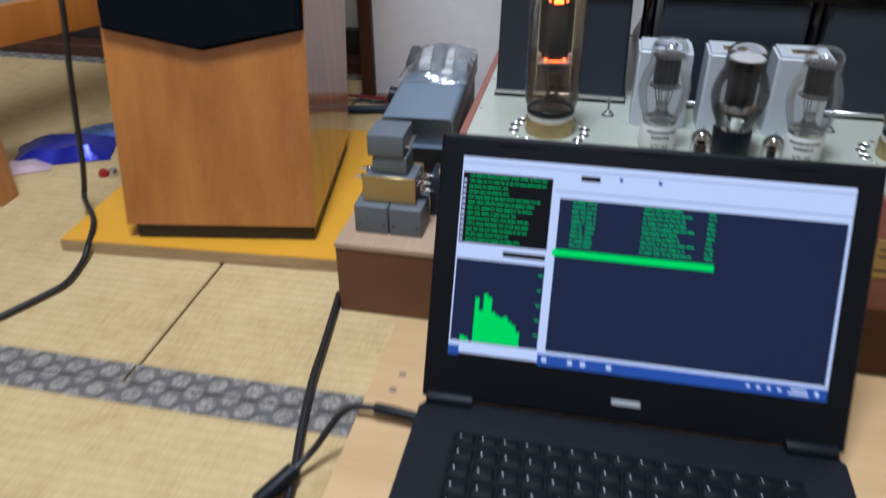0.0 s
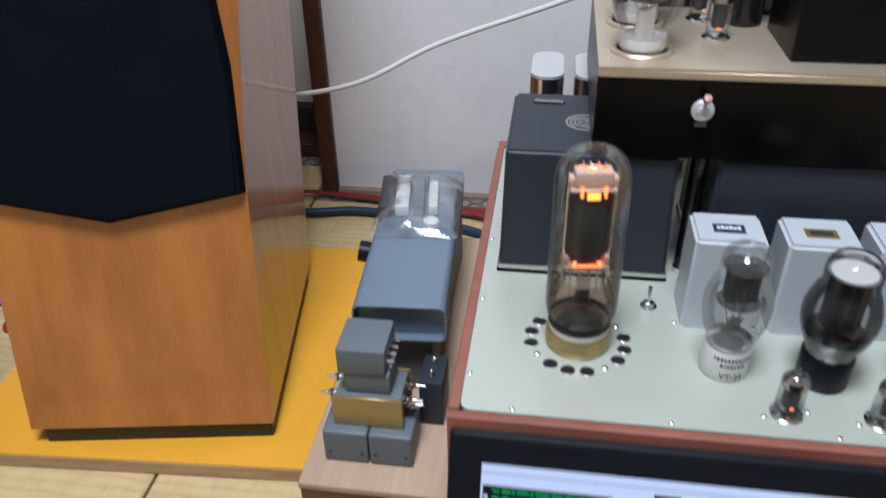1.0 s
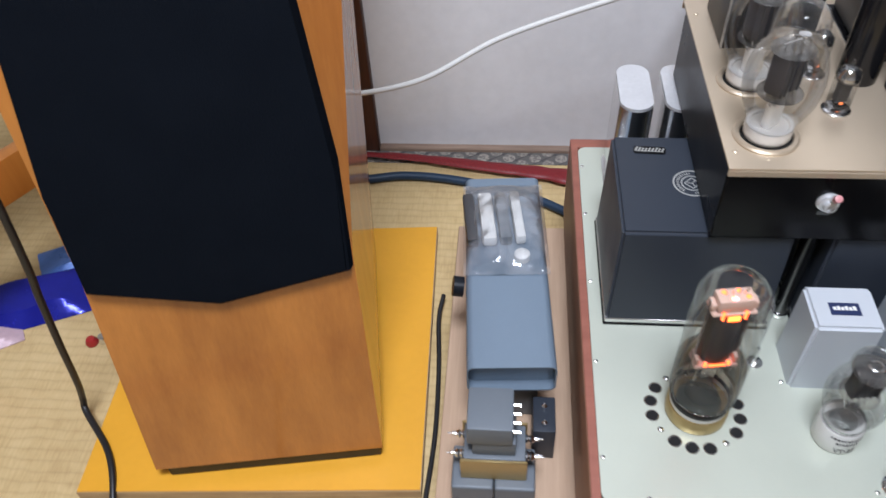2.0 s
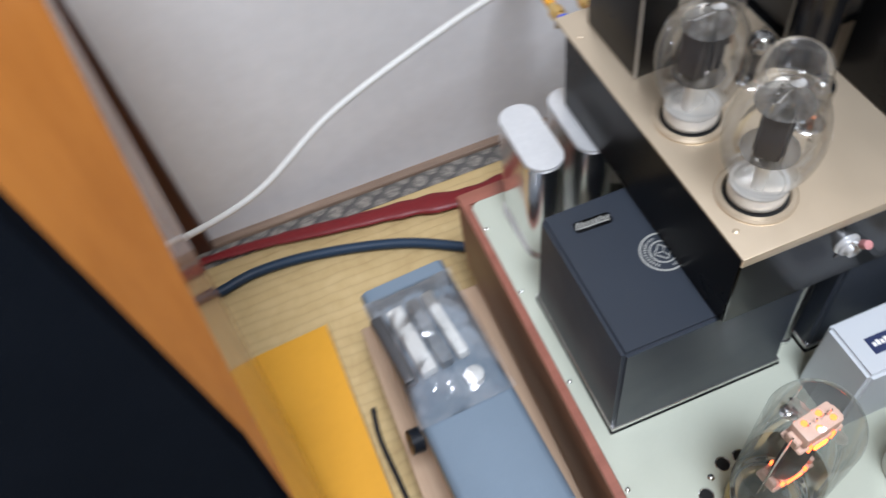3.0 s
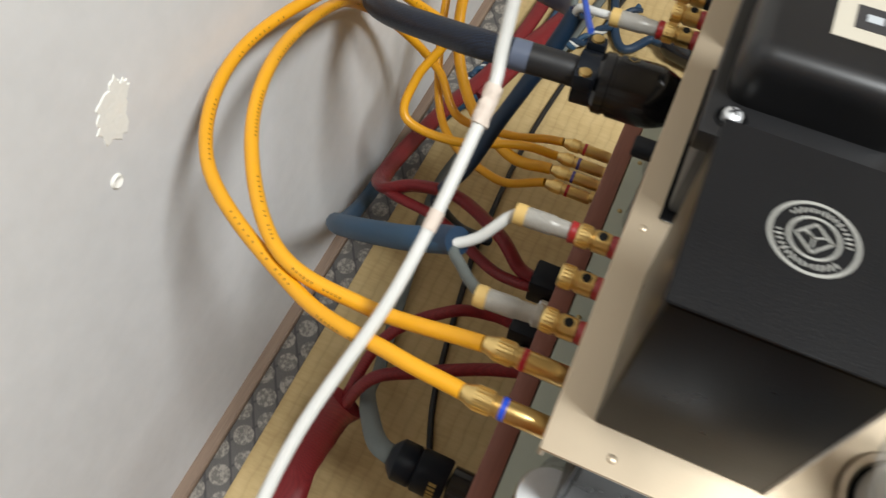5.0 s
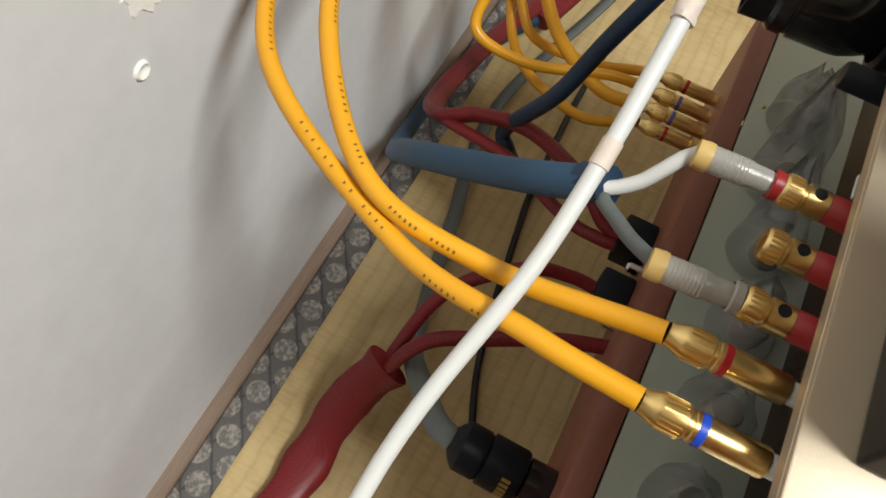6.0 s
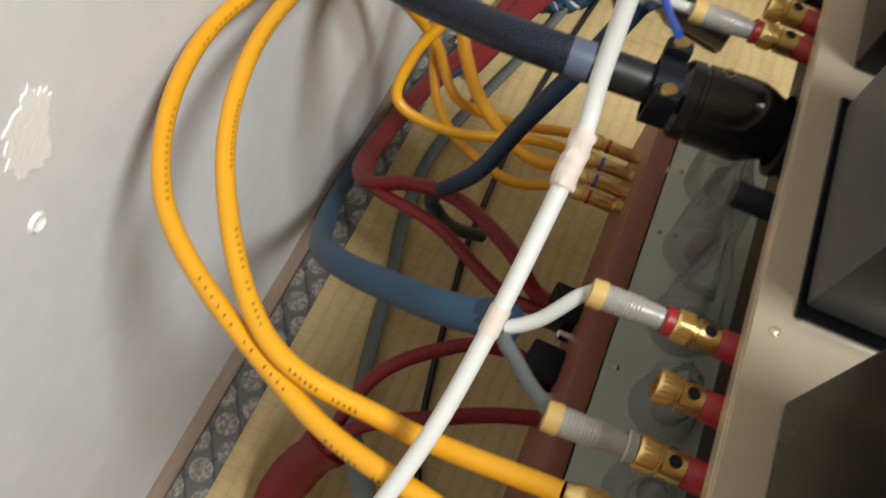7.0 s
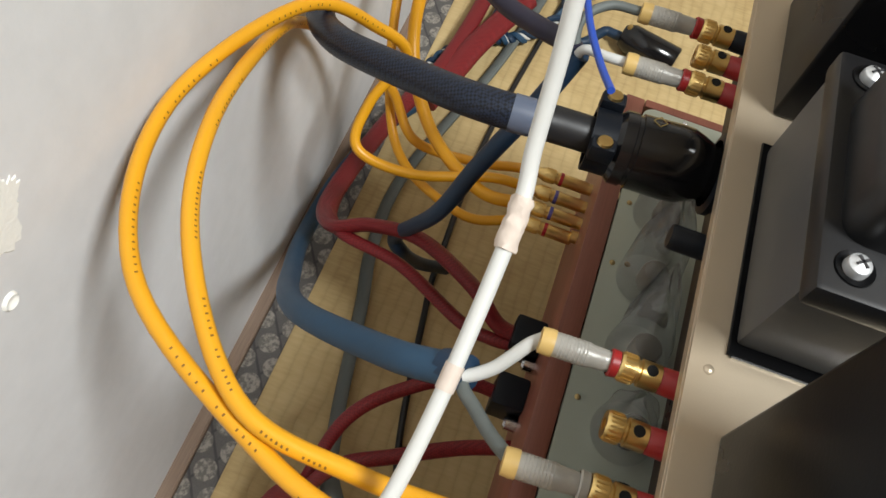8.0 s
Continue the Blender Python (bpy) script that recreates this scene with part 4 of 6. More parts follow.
def upper_tube():
    t = thing("power_tube", "clear shouldered power tube in a gold ring socket", "vacuum tube", "power tubes on the upper amplifier")
    part("ring", lathe([(0.0215, 0), (0.0275, 0), (0.0275, 0.0015), (0.026, 0.003), (0.0228, 0.003), (0.0215, 0.001)], 40), CHAMPAGNE, t, "gold socket ring")
    part("gap", lathe([(0, 0.0012), (0.0218, 0.0012)], 32), HOLE, t, smooth=0)
    part("base", lathe([(0.0178, 0.001), (0.0196, 0.003), (0.0199, 0.006), (0.0199, 0.0125), (0.0192, 0.0142), (0.0165, 0.0142), (0.0155, 0.0125), (0, 0.0122)], 36), FOOTWHITE, t, "pale silvered foot of the glass")
    part("bulb", lathe(smooth_profile(st_profile(0.0312, 0.112, 0.0194, 0.0208, 0.012)), 44), GLASS, t, "clear shouldered glass bulb")
    for s in (-1, 1):
        part("plate", box(s * 0.0075 - 0.0064, s * 0.0075 + 0.0064, -0.0085, 0.0085, 0.047, 0.083, 0.0035, 2), DULLPLATE, t, "dark grey metal plate")
        for k in (-1, 1):
            part("plate_rib", box(s * 0.0075 - 0.0007, s * 0.0075 + 0.0007, k * 0.0088 - 0.0008, k * 0.0088 + 0.0008, 0.048, 0.082, 0.0003, 1), GRAPHITE, t)
    part("mica", lathe([(0, 0.0845), (0.0178, 0.0845), (0.0178, 0.0850), (0, 0.0850)], 20), MICA, t, "clear upper mica disc")
    part("mica", lathe([(0, 0.0445), (0.0185, 0.0445), (0.0185, 0.0450), (0, 0.0450)], 20), MICA, t, "clear lower mica disc")
    part("stem", box(-0.0085, 0.0085, -0.0045, 0.0045, 0.010, 0.037, 0.004, 3), PRESSWHITE, t, "white stem press")
    part("getter_pan", lathe([(0, 0.0962), (0.0042, 0.0962), (0.0048, 0.0975), (0.0042, 0.0972), (0, 0.0968)], 16, Matrix.Translation((0.004, -0.003, 0))), CHROME, t, "bright getter pan")
    for k, x in enumerate((-0.0135, -0.008, -0.003, 0.003, 0.008, 0.0135)):
        y = 0.005 * (-1) ** k
        part("support_wire", rod((x * 0.6, 0, 0.034), (x, y, 0.0465), 0.0007, 6), CHROME, t)
        part("support_wire", rod((x, y, 0.083), (x * 0.9, y, 0.0915), 0.0007, 6), CHROME, t)
    part("top_rod", rod((-0.011, 0.003, 0.0912), (0.011, -0.003, 0.0925), 0.0007, 6), CHROME, t)
    part("top_rod", rod((0.004, -0.003, 0.085), (0.004, -0.003, 0.0965), 0.0006, 6), CHROME, t)
    return t


FOOTWHITE = painted("pale_silvered_foot", (0.78, 0.76, 0.72, 1), 0.22, 0.3, 0.12, 0.004, 0.05)
BARESTEEL = painted("worn_bright_edge", (0.5, 0.5, 0.49, 1), 0.35, 0.8, 0.3, 0.004, 0.2)
PINKTIP = painted("pale_pink_tip", (0.5, 0.22, 0.22, 1), 0.4)
SATIN = painted("black_satin_lacquer", (0.009, 0.009, 0.01, 1), 0.38, 0, 0.2, 0.002, 0.05, 0.0, 0.5)


def framed_transformer():
    tr = thing("power_transformer", "black framed transformer with screws and a cream top label", "transformer")
    x0, x1, y0, y1 = 0.2455, 0.364, 0.358, 0.459
    part("foot", box(x0 - 0.0012, x1 + 0.0012, y0 - 0.0012, y1 + 0.0012, UZ, UZ + 0.002, 0.0005, 1), BLACK, tr, "black foot plate")
    part("foot_strip", box(x0 - 0.0022, x0 - 0.0013, y0 + 0.001, y1 - 0.001, UZ, UZ + 0.0016), SILVER, tr, "bright foot edge", 0)
    part("lower_shell", box(x0 + 0.004, x1 - 0.004, y0 + 0.003, y1 - 0.001, UZ + 0.002, 0.518, 0.003, 2), GREYSHELL, tr, "dark grey lower shell")
    part("core_frame", box(x0 - 0.008, x1 - 0.010, y0 - 0.002, y1 + 0.004, 0.518, 0.531, 0.0025, 2), SATIN, tr, "glossy black core frame")
    part("upper_shell", box(x0 + 0.0145, x1 - 0.033, y0 + 0.018, y1 - 0.002, 0.522, 0.562, 0.013, 6), SATIN, tr, "domed black upper shell")
    part("top_label", box(0.285, 0.318, 0.393, 0.426, 0.562, 0.5624), PAPER, tr, "cream square label", 0)
    bm = box(0.2935, 0.3095, 0.4015, 0.4175, 0.5624, 0.5627)
    part("label_mark", bm, INK, tr, smooth=0)
    part("label_bar", box(0.299, 0.304, 0.406, 0.413, 0.5627, 0.563), LIGHTGREY, tr, smooth=0)
    for x in (0.250, 0.3415):
        for y in (0.371, 0.4505):
            s = part("screw", lathe([(0, 0.5365), (0.002, 0.5363), (0.0042, 0.5348), (0.0046, 0.533), (0.0046, 0.531)], 18, Matrix.Translation((x, y, 0))), CANTOP, tr, "bright cross-head screw")
            part("washer", lathe([(0.0046, 0.5312), (0.0072, 0.5318), (0.0074, 0.531)], 20, Matrix.Translation((x, y, 0))), BLACK, s)
            bm = box(-0.0026, 0.0026, -0.0005, 0.0005, 0.5361, 0.5367, 0, 1, None, pose(x, y, 0, 0, 0, 35))
            box(-0.0005, 0.0005, -0.0026, 0.0026, 0.5361, 0.5367, 0, 1, bm, pose(x, y, 0, 0, 0, 35))
            part("cross_slot", bm, INK, s, smooth=0)


def binding_post(x, plug=True, collar=True):
    """A gold speaker post on the back, with or without a milky locking plug in it."""
    p = thing("binding_post", "gold-plated speaker binding post with a red collar", "terminal", "binding posts of the upper amplifier", m=pose(x, UYB, 0.427, -90))
    part("collar", lathe([(0, 0), (0.0072, 0), (0.0064, 0.0205), (0.0058, 0.0215), (0, 0.0215)], 20), REDRUB if collar else PLASTIC, p, "red insulating collar")
    bm = lathe([(0.004, 0.0212), (0.0066, 0.0217), (0.0066, 0.0305), (0.0056, 0.0311), (0.0056, 0.0322), (0.0068, 0.0328), (0.0068, 0.0395), (0.0062, 0.0405), (0.003, 0.0405), (0.003, 0.038), (0, 0.038)], 24)
    part("barrel", bm, GOLD, p, "gold knurled barrel")
    for a in (60, 150):
        part("cross_hole", lathe([(0, 0.0067), (0.0027, 0.0067), (0.0027, 0.006)], 14, pose(0, 0, 0.0264, 0, 90, 0) if a == 60 else pose(0, 0, 0.0264, 90, 0, 0)), HOLE, p, smooth=0)
    for k in range(20):
        a = 18 * k
        part("knurl", box(0.0066, 0.0071, -0.0004, 0.0004, 0.0336, 0.0390, 0, 1, None, pose(0, 0, 0, 0, 0, a)), GOLD, p, smooth=0)
    if plug:
        q = thing("banana_plug", "milky grey locking banana plug with a yellowed ring", "plug", "locking plugs behind the upper amplifier", m=pose(x, UYB + 0.0408, 0.427, -93 + (2 if x > 0.2 else 0), 0, 2) @ Matrix.Diagonal((1, 1, 0.87, 1)))
        part("tip_ring", lathe([(0, -0.006), (0.0026, -0.006), (0.0026, 0), (0.0062, 0), (0.0066, 0.004), (0.0058, 0.005)], 20), REDRUB if x > 0.2 else CLEARGREY, q)
        part("sleeve", lathe([(0.0048, 0.004), (0.005, 0.006), (0.0053, 0.010), (0.0053, 0.0145), (0.0059, 0.016), (0.0059, 0.034), (0.0055, 0.035)], 22), CLEARGREY, q, "milky ribbed sleeve")
        for k in range(9):
            part("rib", lathe([(0.0058, 0), (0.0061, 0.0006), (0.0058, 0.0012)], 20, Matrix.Translation((0, 0, 0.017 + 0.0018 * k))), CLEARGREY, q)
        part("end_ring", lathe([(0.005, 0.0345), (0.0064, 0.0347), (0.0066, 0.037), (0.0062, 0.042), (0.004, 0.0425), (0, 0.0425)], 22), IVORYRING, q, "yellowed end ring")


def rca_plug(x, m, band, name="phono_plug", label="gold phono plug with a coloured band", length=1.0):
    q = thing(name, label, "plug", "gold phono plugs", m=m)
    part("collar", lathe([(0, 0.000), (0.0054, 0.000), (0.0058, 0.001), (0.0056, 0.003)], 24), GOLD, q)
    part("barrel", lathe([(0.0055, 0.001), (0.0059, 0.002), (0.0059, 0.027), (0.0054, 0.0275), (0.0054, 0.029), (0.0064, 0.0295), (0.0064, 0.0395), (0.0058, 0.041), (0.0047, 0.0445), (0.0045, 0.046)], 24), GOLD, q, "gold barrel")
    part("band", lathe([(0.0059, 0.0225), (0.0062, 0.0228), (0.0062, 0.0253), (0.0059, 0.0256)], 24), band, q, "coloured band")
    for k in range(18):
        part("knurl", box(0.0063, 0.0067, -0.0004, 0.0004, 0.0305, 0.0388, 0, 1, None, pose(0, 0, 0, 0, 0, 20 * k)), GOLD, q, smooth=0)
    return q


BLUEBAND = painted("blue_band", (0.01, 0.06, 0.5, 1), 0.4)
REDBAND = painted("red_band", (0.45, 0.01, 0.02, 1), 0.4)
VIOLET = painted("violet_band", (0.1, 0.09, 0.35, 1), 0.4)


def upper_amp():
    amp = thing("power_amplifier", "tube power amplifier with champagne metal top and black sides", "amplifier")
    part("chassis", box(UX0 + 0.0012, UX1 - 0.0012, UY0 + 0.0012, UYB - 0.003, UZ0, UZ - 0.0035, 0.0008, 1), BLACKPANEL, amp, "black chassis body")
    bm = box(UX0, UX1, UY0, UY1, UZ - 0.0028, UZ, 0.0009, 2)
    box(UX0, UX1, UY0, UY0 + 0.0022, UZ - 0.0095, UZ - 0.0026, 0.0008, 1, bm)
    box(UX0, UX1, UY1 - 0.0026, UY1, UZ - 0.010, UZ - 0.0026, 0.0008, 1, bm)
    part("top_plate", bm, CHAMPAGNE, amp, "champagne metal top plate with folded lips")
    part("side_skin", box(UX0 + 0.0004, UX0 + 0.0014, UY0 + 0.003, UYB - 0.003, UZ0 + 0.001, UZ - 0.003), BLACK, amp, smooth=0)
    part("back_panel", box(UX0 + 0.002, UX1 - 0.002, UYB - 0.003, UYB, UZ0 + 0.001, UZ - 0.003, 0.0005, 1), BLACK, amp, "black back panel")
    for x, y in ((0.1105, 0.444), (0.1105, 0.222), (0.235, 0.466)):
        part("screw", screw_head(bmesh.new(), x, y, UZ, 0.0024), CHAMPAGNE, amp)
    for x in (0.2005, 0.3855):
        leg = part("leg", lathe([(0, 0.2475), (0.007, 0.2475), (0.0078, 0.25), (0.0078, UZ0), (0, UZ0)], 20, Matrix.Translation((x, 0.2225, 0))), GLOSSBLACK, amp, "black round leg")
        part("foot_cap", lathe([(0, AZ + 0.001), (0.0075, AZ + 0.001), (0.0086, AZ + 0.003), (0.0086, 0.2475), (0, 0.2475)], 20, Matrix.Translation((x, 0.2225, 0))), CHROME, leg, "chrome foot cap")
    # front switch
    sw = part("front_switch", lathe([(0, 0), (0.0095, 0), (0.0095, 0.0015), (0.0082, 0.0025), (0.0082, 0.0045), (0.0058, 0.005), (0.0052, 0.009), (0.0036, 0.0095), (0.0036, 0.0075), (0, 0.0075)], 20, pose(0.1905, UY0 + 0.0012, 0.4175, 90)), CANTOP, amp, "chrome toggle on the black front")
    part("lever", lathe([(0.0018, 0.004), (0.0021, 0.012), (0.0028, 0.016)], 12, pose(0.1905, UY0 + 0.0012, 0.4175, 42)), CHROME, sw)
    part("lever_tip", lathe([(0.0028, 0.0155), (0.0034, 0.017), (0.0032, 0.0225), (0, 0.0235)], 12, pose(0.1905, UY0 + 0.0012, 0.4175, 42)), PINKTIP, sw, "pale pink lever tip")
    part("label_plate", box(0.1855, 0.1955, UY0 + 0.0004, UY0 + 0.0012, 0.4025, 0.4065, 0.0002, 1), SMALLGREY, sw, "small grey marking plate")
    # boxed transformers
    specs = [(0.1235, 0.2085, 0.3785, 0.457, 0.570, True), (0.3865, 0.474, 0.37, 0.4575, 0.570, False), (0.2575, 0.352, 0.2235, 0.318, 0.572, False)]
    for x0, x1, y0, y1, h, marked in specs:
        tr = thing("boxed_transformer", "black boxed transformer with a flat lid" + (" and a silver round badge" if marked else ""), "transformer", "boxed transformers on the upper amplifier")
        part("case", box(x0, x1, y0, y1, UZ, h - 0.0012, 0.0022, 3), BLACK, tr, "black satin case")
        if marked:
            part("worn_edge", lathe([(0.0013, UZ + 0.001), (0.0009, h - 0.006)], 8, Matrix.Translation((x0 + 0.0007, y0 + 0.0007, 0))), BARESTEEL, tr, "bright worn case edge")
        part("lid", box(x0 - 0.0007, x1 + 0.0007, y0 - 0.0007, y1 + 0.0007, h - 0.0012, h + 0.0002, 0.0006, 1), BLACKTOP, tr, "black textured lid")
        if marked:
            badge(tr, 0.168, 0.417, h + 0.0002, 0.0158)
    framed_transformer()
    # capacitor cylinders
    for x, y in ((0.238, 0.333),):
        c = thing("capacitor_cylinder", "tall glossy black capacitor cylinder", "capacitor")
        part("sleeve", lathe([(0, UZ), (0.0175, UZ), (0.0175, UZ + 0.097), (0.0165, UZ + 0.1), (0.014, UZ + 0.1)], 36, Matrix.Translation((x, y, 0))), GLOSSBLACK, c, "glossy black sleeve")
        part("cap", lathe([(0.0142, UZ + 0.1), (0.0135, UZ + 0.0985), (0, UZ + 0.0985)], 30, Matrix.Translation((x, y, 0))), PLASTIC, c)
    a = upper_tube()
    a.matrix_world = pose(0.139, 0.3245, UZ, 0, 0, 15)
    copy_thing(a, pose(0.1395, 0.2435, UZ, 0, 0, 40))
    s = small_tube(0.044, group="miniature tubes on the upper amplifier")
    s.matrix_world = pose(0.2065, 0.2815, UZ, 0, 0, 10)
    copy_thing(s, pose(0.199, 0.337, UZ, 0, 0, 50))
    # back fittings
    for x, plug, col in ((0.177, True, True), (0.206, False, True), (0.235, True, True), (0.417, True, True), (0.439, False, True), (0.461, True, False)):
        binding_post(x, plug, col)
    kb = thing("selector_knob", "black ribbed selector knob on the back panel", "knob", m=pose(0.314, UYB, 0.424, -90))
    part("skirt", lathe([(0, 0), (0.0085, 0), (0.0085, 0.002), (0.0068, 0.003)], 24), PLASTIC, kb)
    part("grip", lathe([(0.0068, 0.002), (0.0068, 0.029), (0.006, 0.0305), (0, 0.0305)], 14), PLASTIC, kb)
    part("word", letters("OFF", 0.0055, pose(0.282, UYB + 0.0003, 0.405, 90, 0, 180)), WHITE, amp, "white printed word", 0)
    part("print_bars", box(0.275, 0.289, UYB - 0.0002, UYB + 0.0004, 0.394, 0.3965), WHITE, amp, smooth=0)
    for x, band in ((0.121, BLUEBAND), (0.1495, REDBAND)):
        part("input_jack", lathe([(0, 0), (0.0072, 0), (0.0072, 0.003), (0.0055, 0.005), (0.0045, 0.006), (0.0045, 0.017), (0, 0.017)], 20, pose(x, UYB, 0.429, -90)), CERAMIC, amp, "white phono jack")
        rca_plug(x, pose(x, UY1 - 0.002, 0.429, -90), band)
    # multi-pin cable connector
    con = thing("cable_connector", "black round multi-pin connector with gold screws", "connector", m=pose(0.3715, UYB, 0.413, -91, 0, 3) @ Matrix.Diagonal((1.13, 1.13, 1.26, 1)))
    part("flange", lathe([(0, 0), (0.0215, 0), (0.0215, 0.002), (0.0185, 0.003), (0.0185, 0.007), (0.0205, 0.0075), (0.0205, 0.010), (0.017, 0.011)], 36), PLASTIC, con)
    part("shell", lathe([(0.0135, 0.010), (0.0142, 0.013), (0.0168, 0.018), (0.0188, 0.023), (0.0192, 0.028), (0.0188, 0.044), (0.0188, 0.0455), (0.0176, 0.0458), (0.0176, 0.0475), (0.0186, 0.048), (0.0184, 0.053), (0.015, 0.056)], 36), GLOSSBLACK, con, "glossy black shell")
    bm = bmesh.new()
    for k in range(4):
        box(0.0184, 0.0188, -0.0006, 0.0006, 0.026, 0.0285, 0, 1, bm, pose(0, 0, 0, 0, 0, 250 + 5 * k))
    part("print_bars", bm, LABELGOLD, con, smooth=0)
    bm = bmesh.new()
    for a in (45, 135, 225, 315):
        box(-0.0022, 0.0022, 0.0019, 0.0023, 0.0185, 0.0189, 0, 1, bm, pose(0, 0, 0, 90, 0, 0) @ pose(0.006, 0.0395, 0, 0, 0, a))
    part("diamond_mark", bm, LABELGOLD, con, "gold diamond outline", 0)
    for k in range(3):
        part("coupling_ridge", lathe([(0.0178, 0), (0.0192, 0.0004), (0.0192, 0.0012), (0.0178, 0.0016)], 30, Matrix.Translation((0, 0, 0.0036 + 0.0026 * k))), PLASTIC, con)
    part("clamp", lathe([(0.0135, 0.055), (0.016, 0.055), (0.016, 0.066), (0.0135, 0.066)], 30), PLASTIC, con, "cable clamp")
    for sx in (-1, 1):
        part("clamp_lug", box(sx * 0.0145 - 0.004, sx * 0.0145 + 0.004, -0.0175, -0.006, 0.055, 0.066, 0.002, 2), PLASTIC, con)
        sc = part("clamp_screw", lathe([(0, 0.0018), (0.0032, 0.0015), (0.0036, 0)], 14, pose(sx * 0.0145, -0.0175, 0.0605, 90)), GOLD, con, "gold clamp screw")


GLOSSBLACK = painted("glossy_black_sleeve", (0.008, 0.008, 0.009, 1), 0.16, 0, 0.2, 0.004, 0.02)
upper_amp()


# ---- cables ----
def cable(name, points, r, material, label, ry=None, seg=12, n=10, category="cable", wobble=0.0):
    c = new(name, mesh_of(sweep(spline(points, n), r, ry, seg, wobble=wobble), name, material, 60))
    return tagged(c, label, category)


def print_along(parent, points, r, step, start, end, length=0.001, up=Vector((-0.5, -0.75, 0.45))):
    """Small dark bars along a cable, in place of its tiny lettering."""
    pts = spline(points, 24)
    bm = bmesh.new()
    run, last, rnd = 0.0, pts[0], random.Random(5)
    for i in range(1, len(pts) - 1):
        run += (pts[i] - pts[i - 1]).length
        if run < step or not start < i / len(pts) < end or rnd.random() < 0.2 or int(i / 7) % 3 == 0:
            continue
        run = 0.0
        t = (pts[i + 1] - pts[i - 1]).normalized()
        o = (up - t * up.dot(t)).normalized()
        s = t.cross(o)
        c = pts[i] + o * (r + 0.00015)
        q = [c + t * a * length + s * b * 0.0008 * rnd.uniform(0.7, 1.1) for a, b in ((-0.5, -1), (0.5, -1), (0.5, 1), (-0.5, 1))]
        bm.faces.new([bm.verts.new(v) for v in q])
    tagged(part("small_print", bm, CABLEINK, parent, smooth=0), kind="stuff")


YA = [(0.121, 0.519, 0.429), (0.127, 0.562, 0.423), (0.146, 0.63, 0.404), (0.205, 0.728, 0.402), (0.307, 0.766, 0.394), (0.425, 0.738, 0.375), (0.478, 0.704, 0.32), (0.499, 0.687, 0.277), (0.476, 0.708, 0.235), (0.449, 0.708, 0.204), (0.45, 0.657, 0.193), (0.473, 0.593, 0.195), (0.48, 0.556, 0.19)]
YB = [(0.1495, 0.519, 0.428), (0.152, 0.59, 0.408), (0.163, 0.652, 0.411), (0.229, 0.709, 0.409), (0.305, 0.736, 0.402), (0.408, 0.753, 0.358), (0.478, 0.764, 0.299), (0.517, 0.743, 0.246), (0.525, 0.706, 0.201), (0.503, 0.672, 0.168), (0.502, 0.614, 0.169), (0.5, 0.575, 0.185), (0.5, 0.556, 0.19)]
WHITE_RUN = [(-0.42, 0.60, 0.25), (-0.336, 0.557, 0.265), (-0.204, 0.556, 0.291), (-0.091, 0.583, 0.341), (0.055, 0.591, 0.393), (0.156, 0.571, 0.438), (0.246, 0.564, 0.484), (0.275, 0.567, 0.506), (0.304, 0.571, 0.551), (0.33, 0.58, 0.62), (0.35, 0.62, 0.74), (0.36, 0.69, 0.9), (0.36, 0.75, 1.1), (0.36, 0.775, 1.4)]


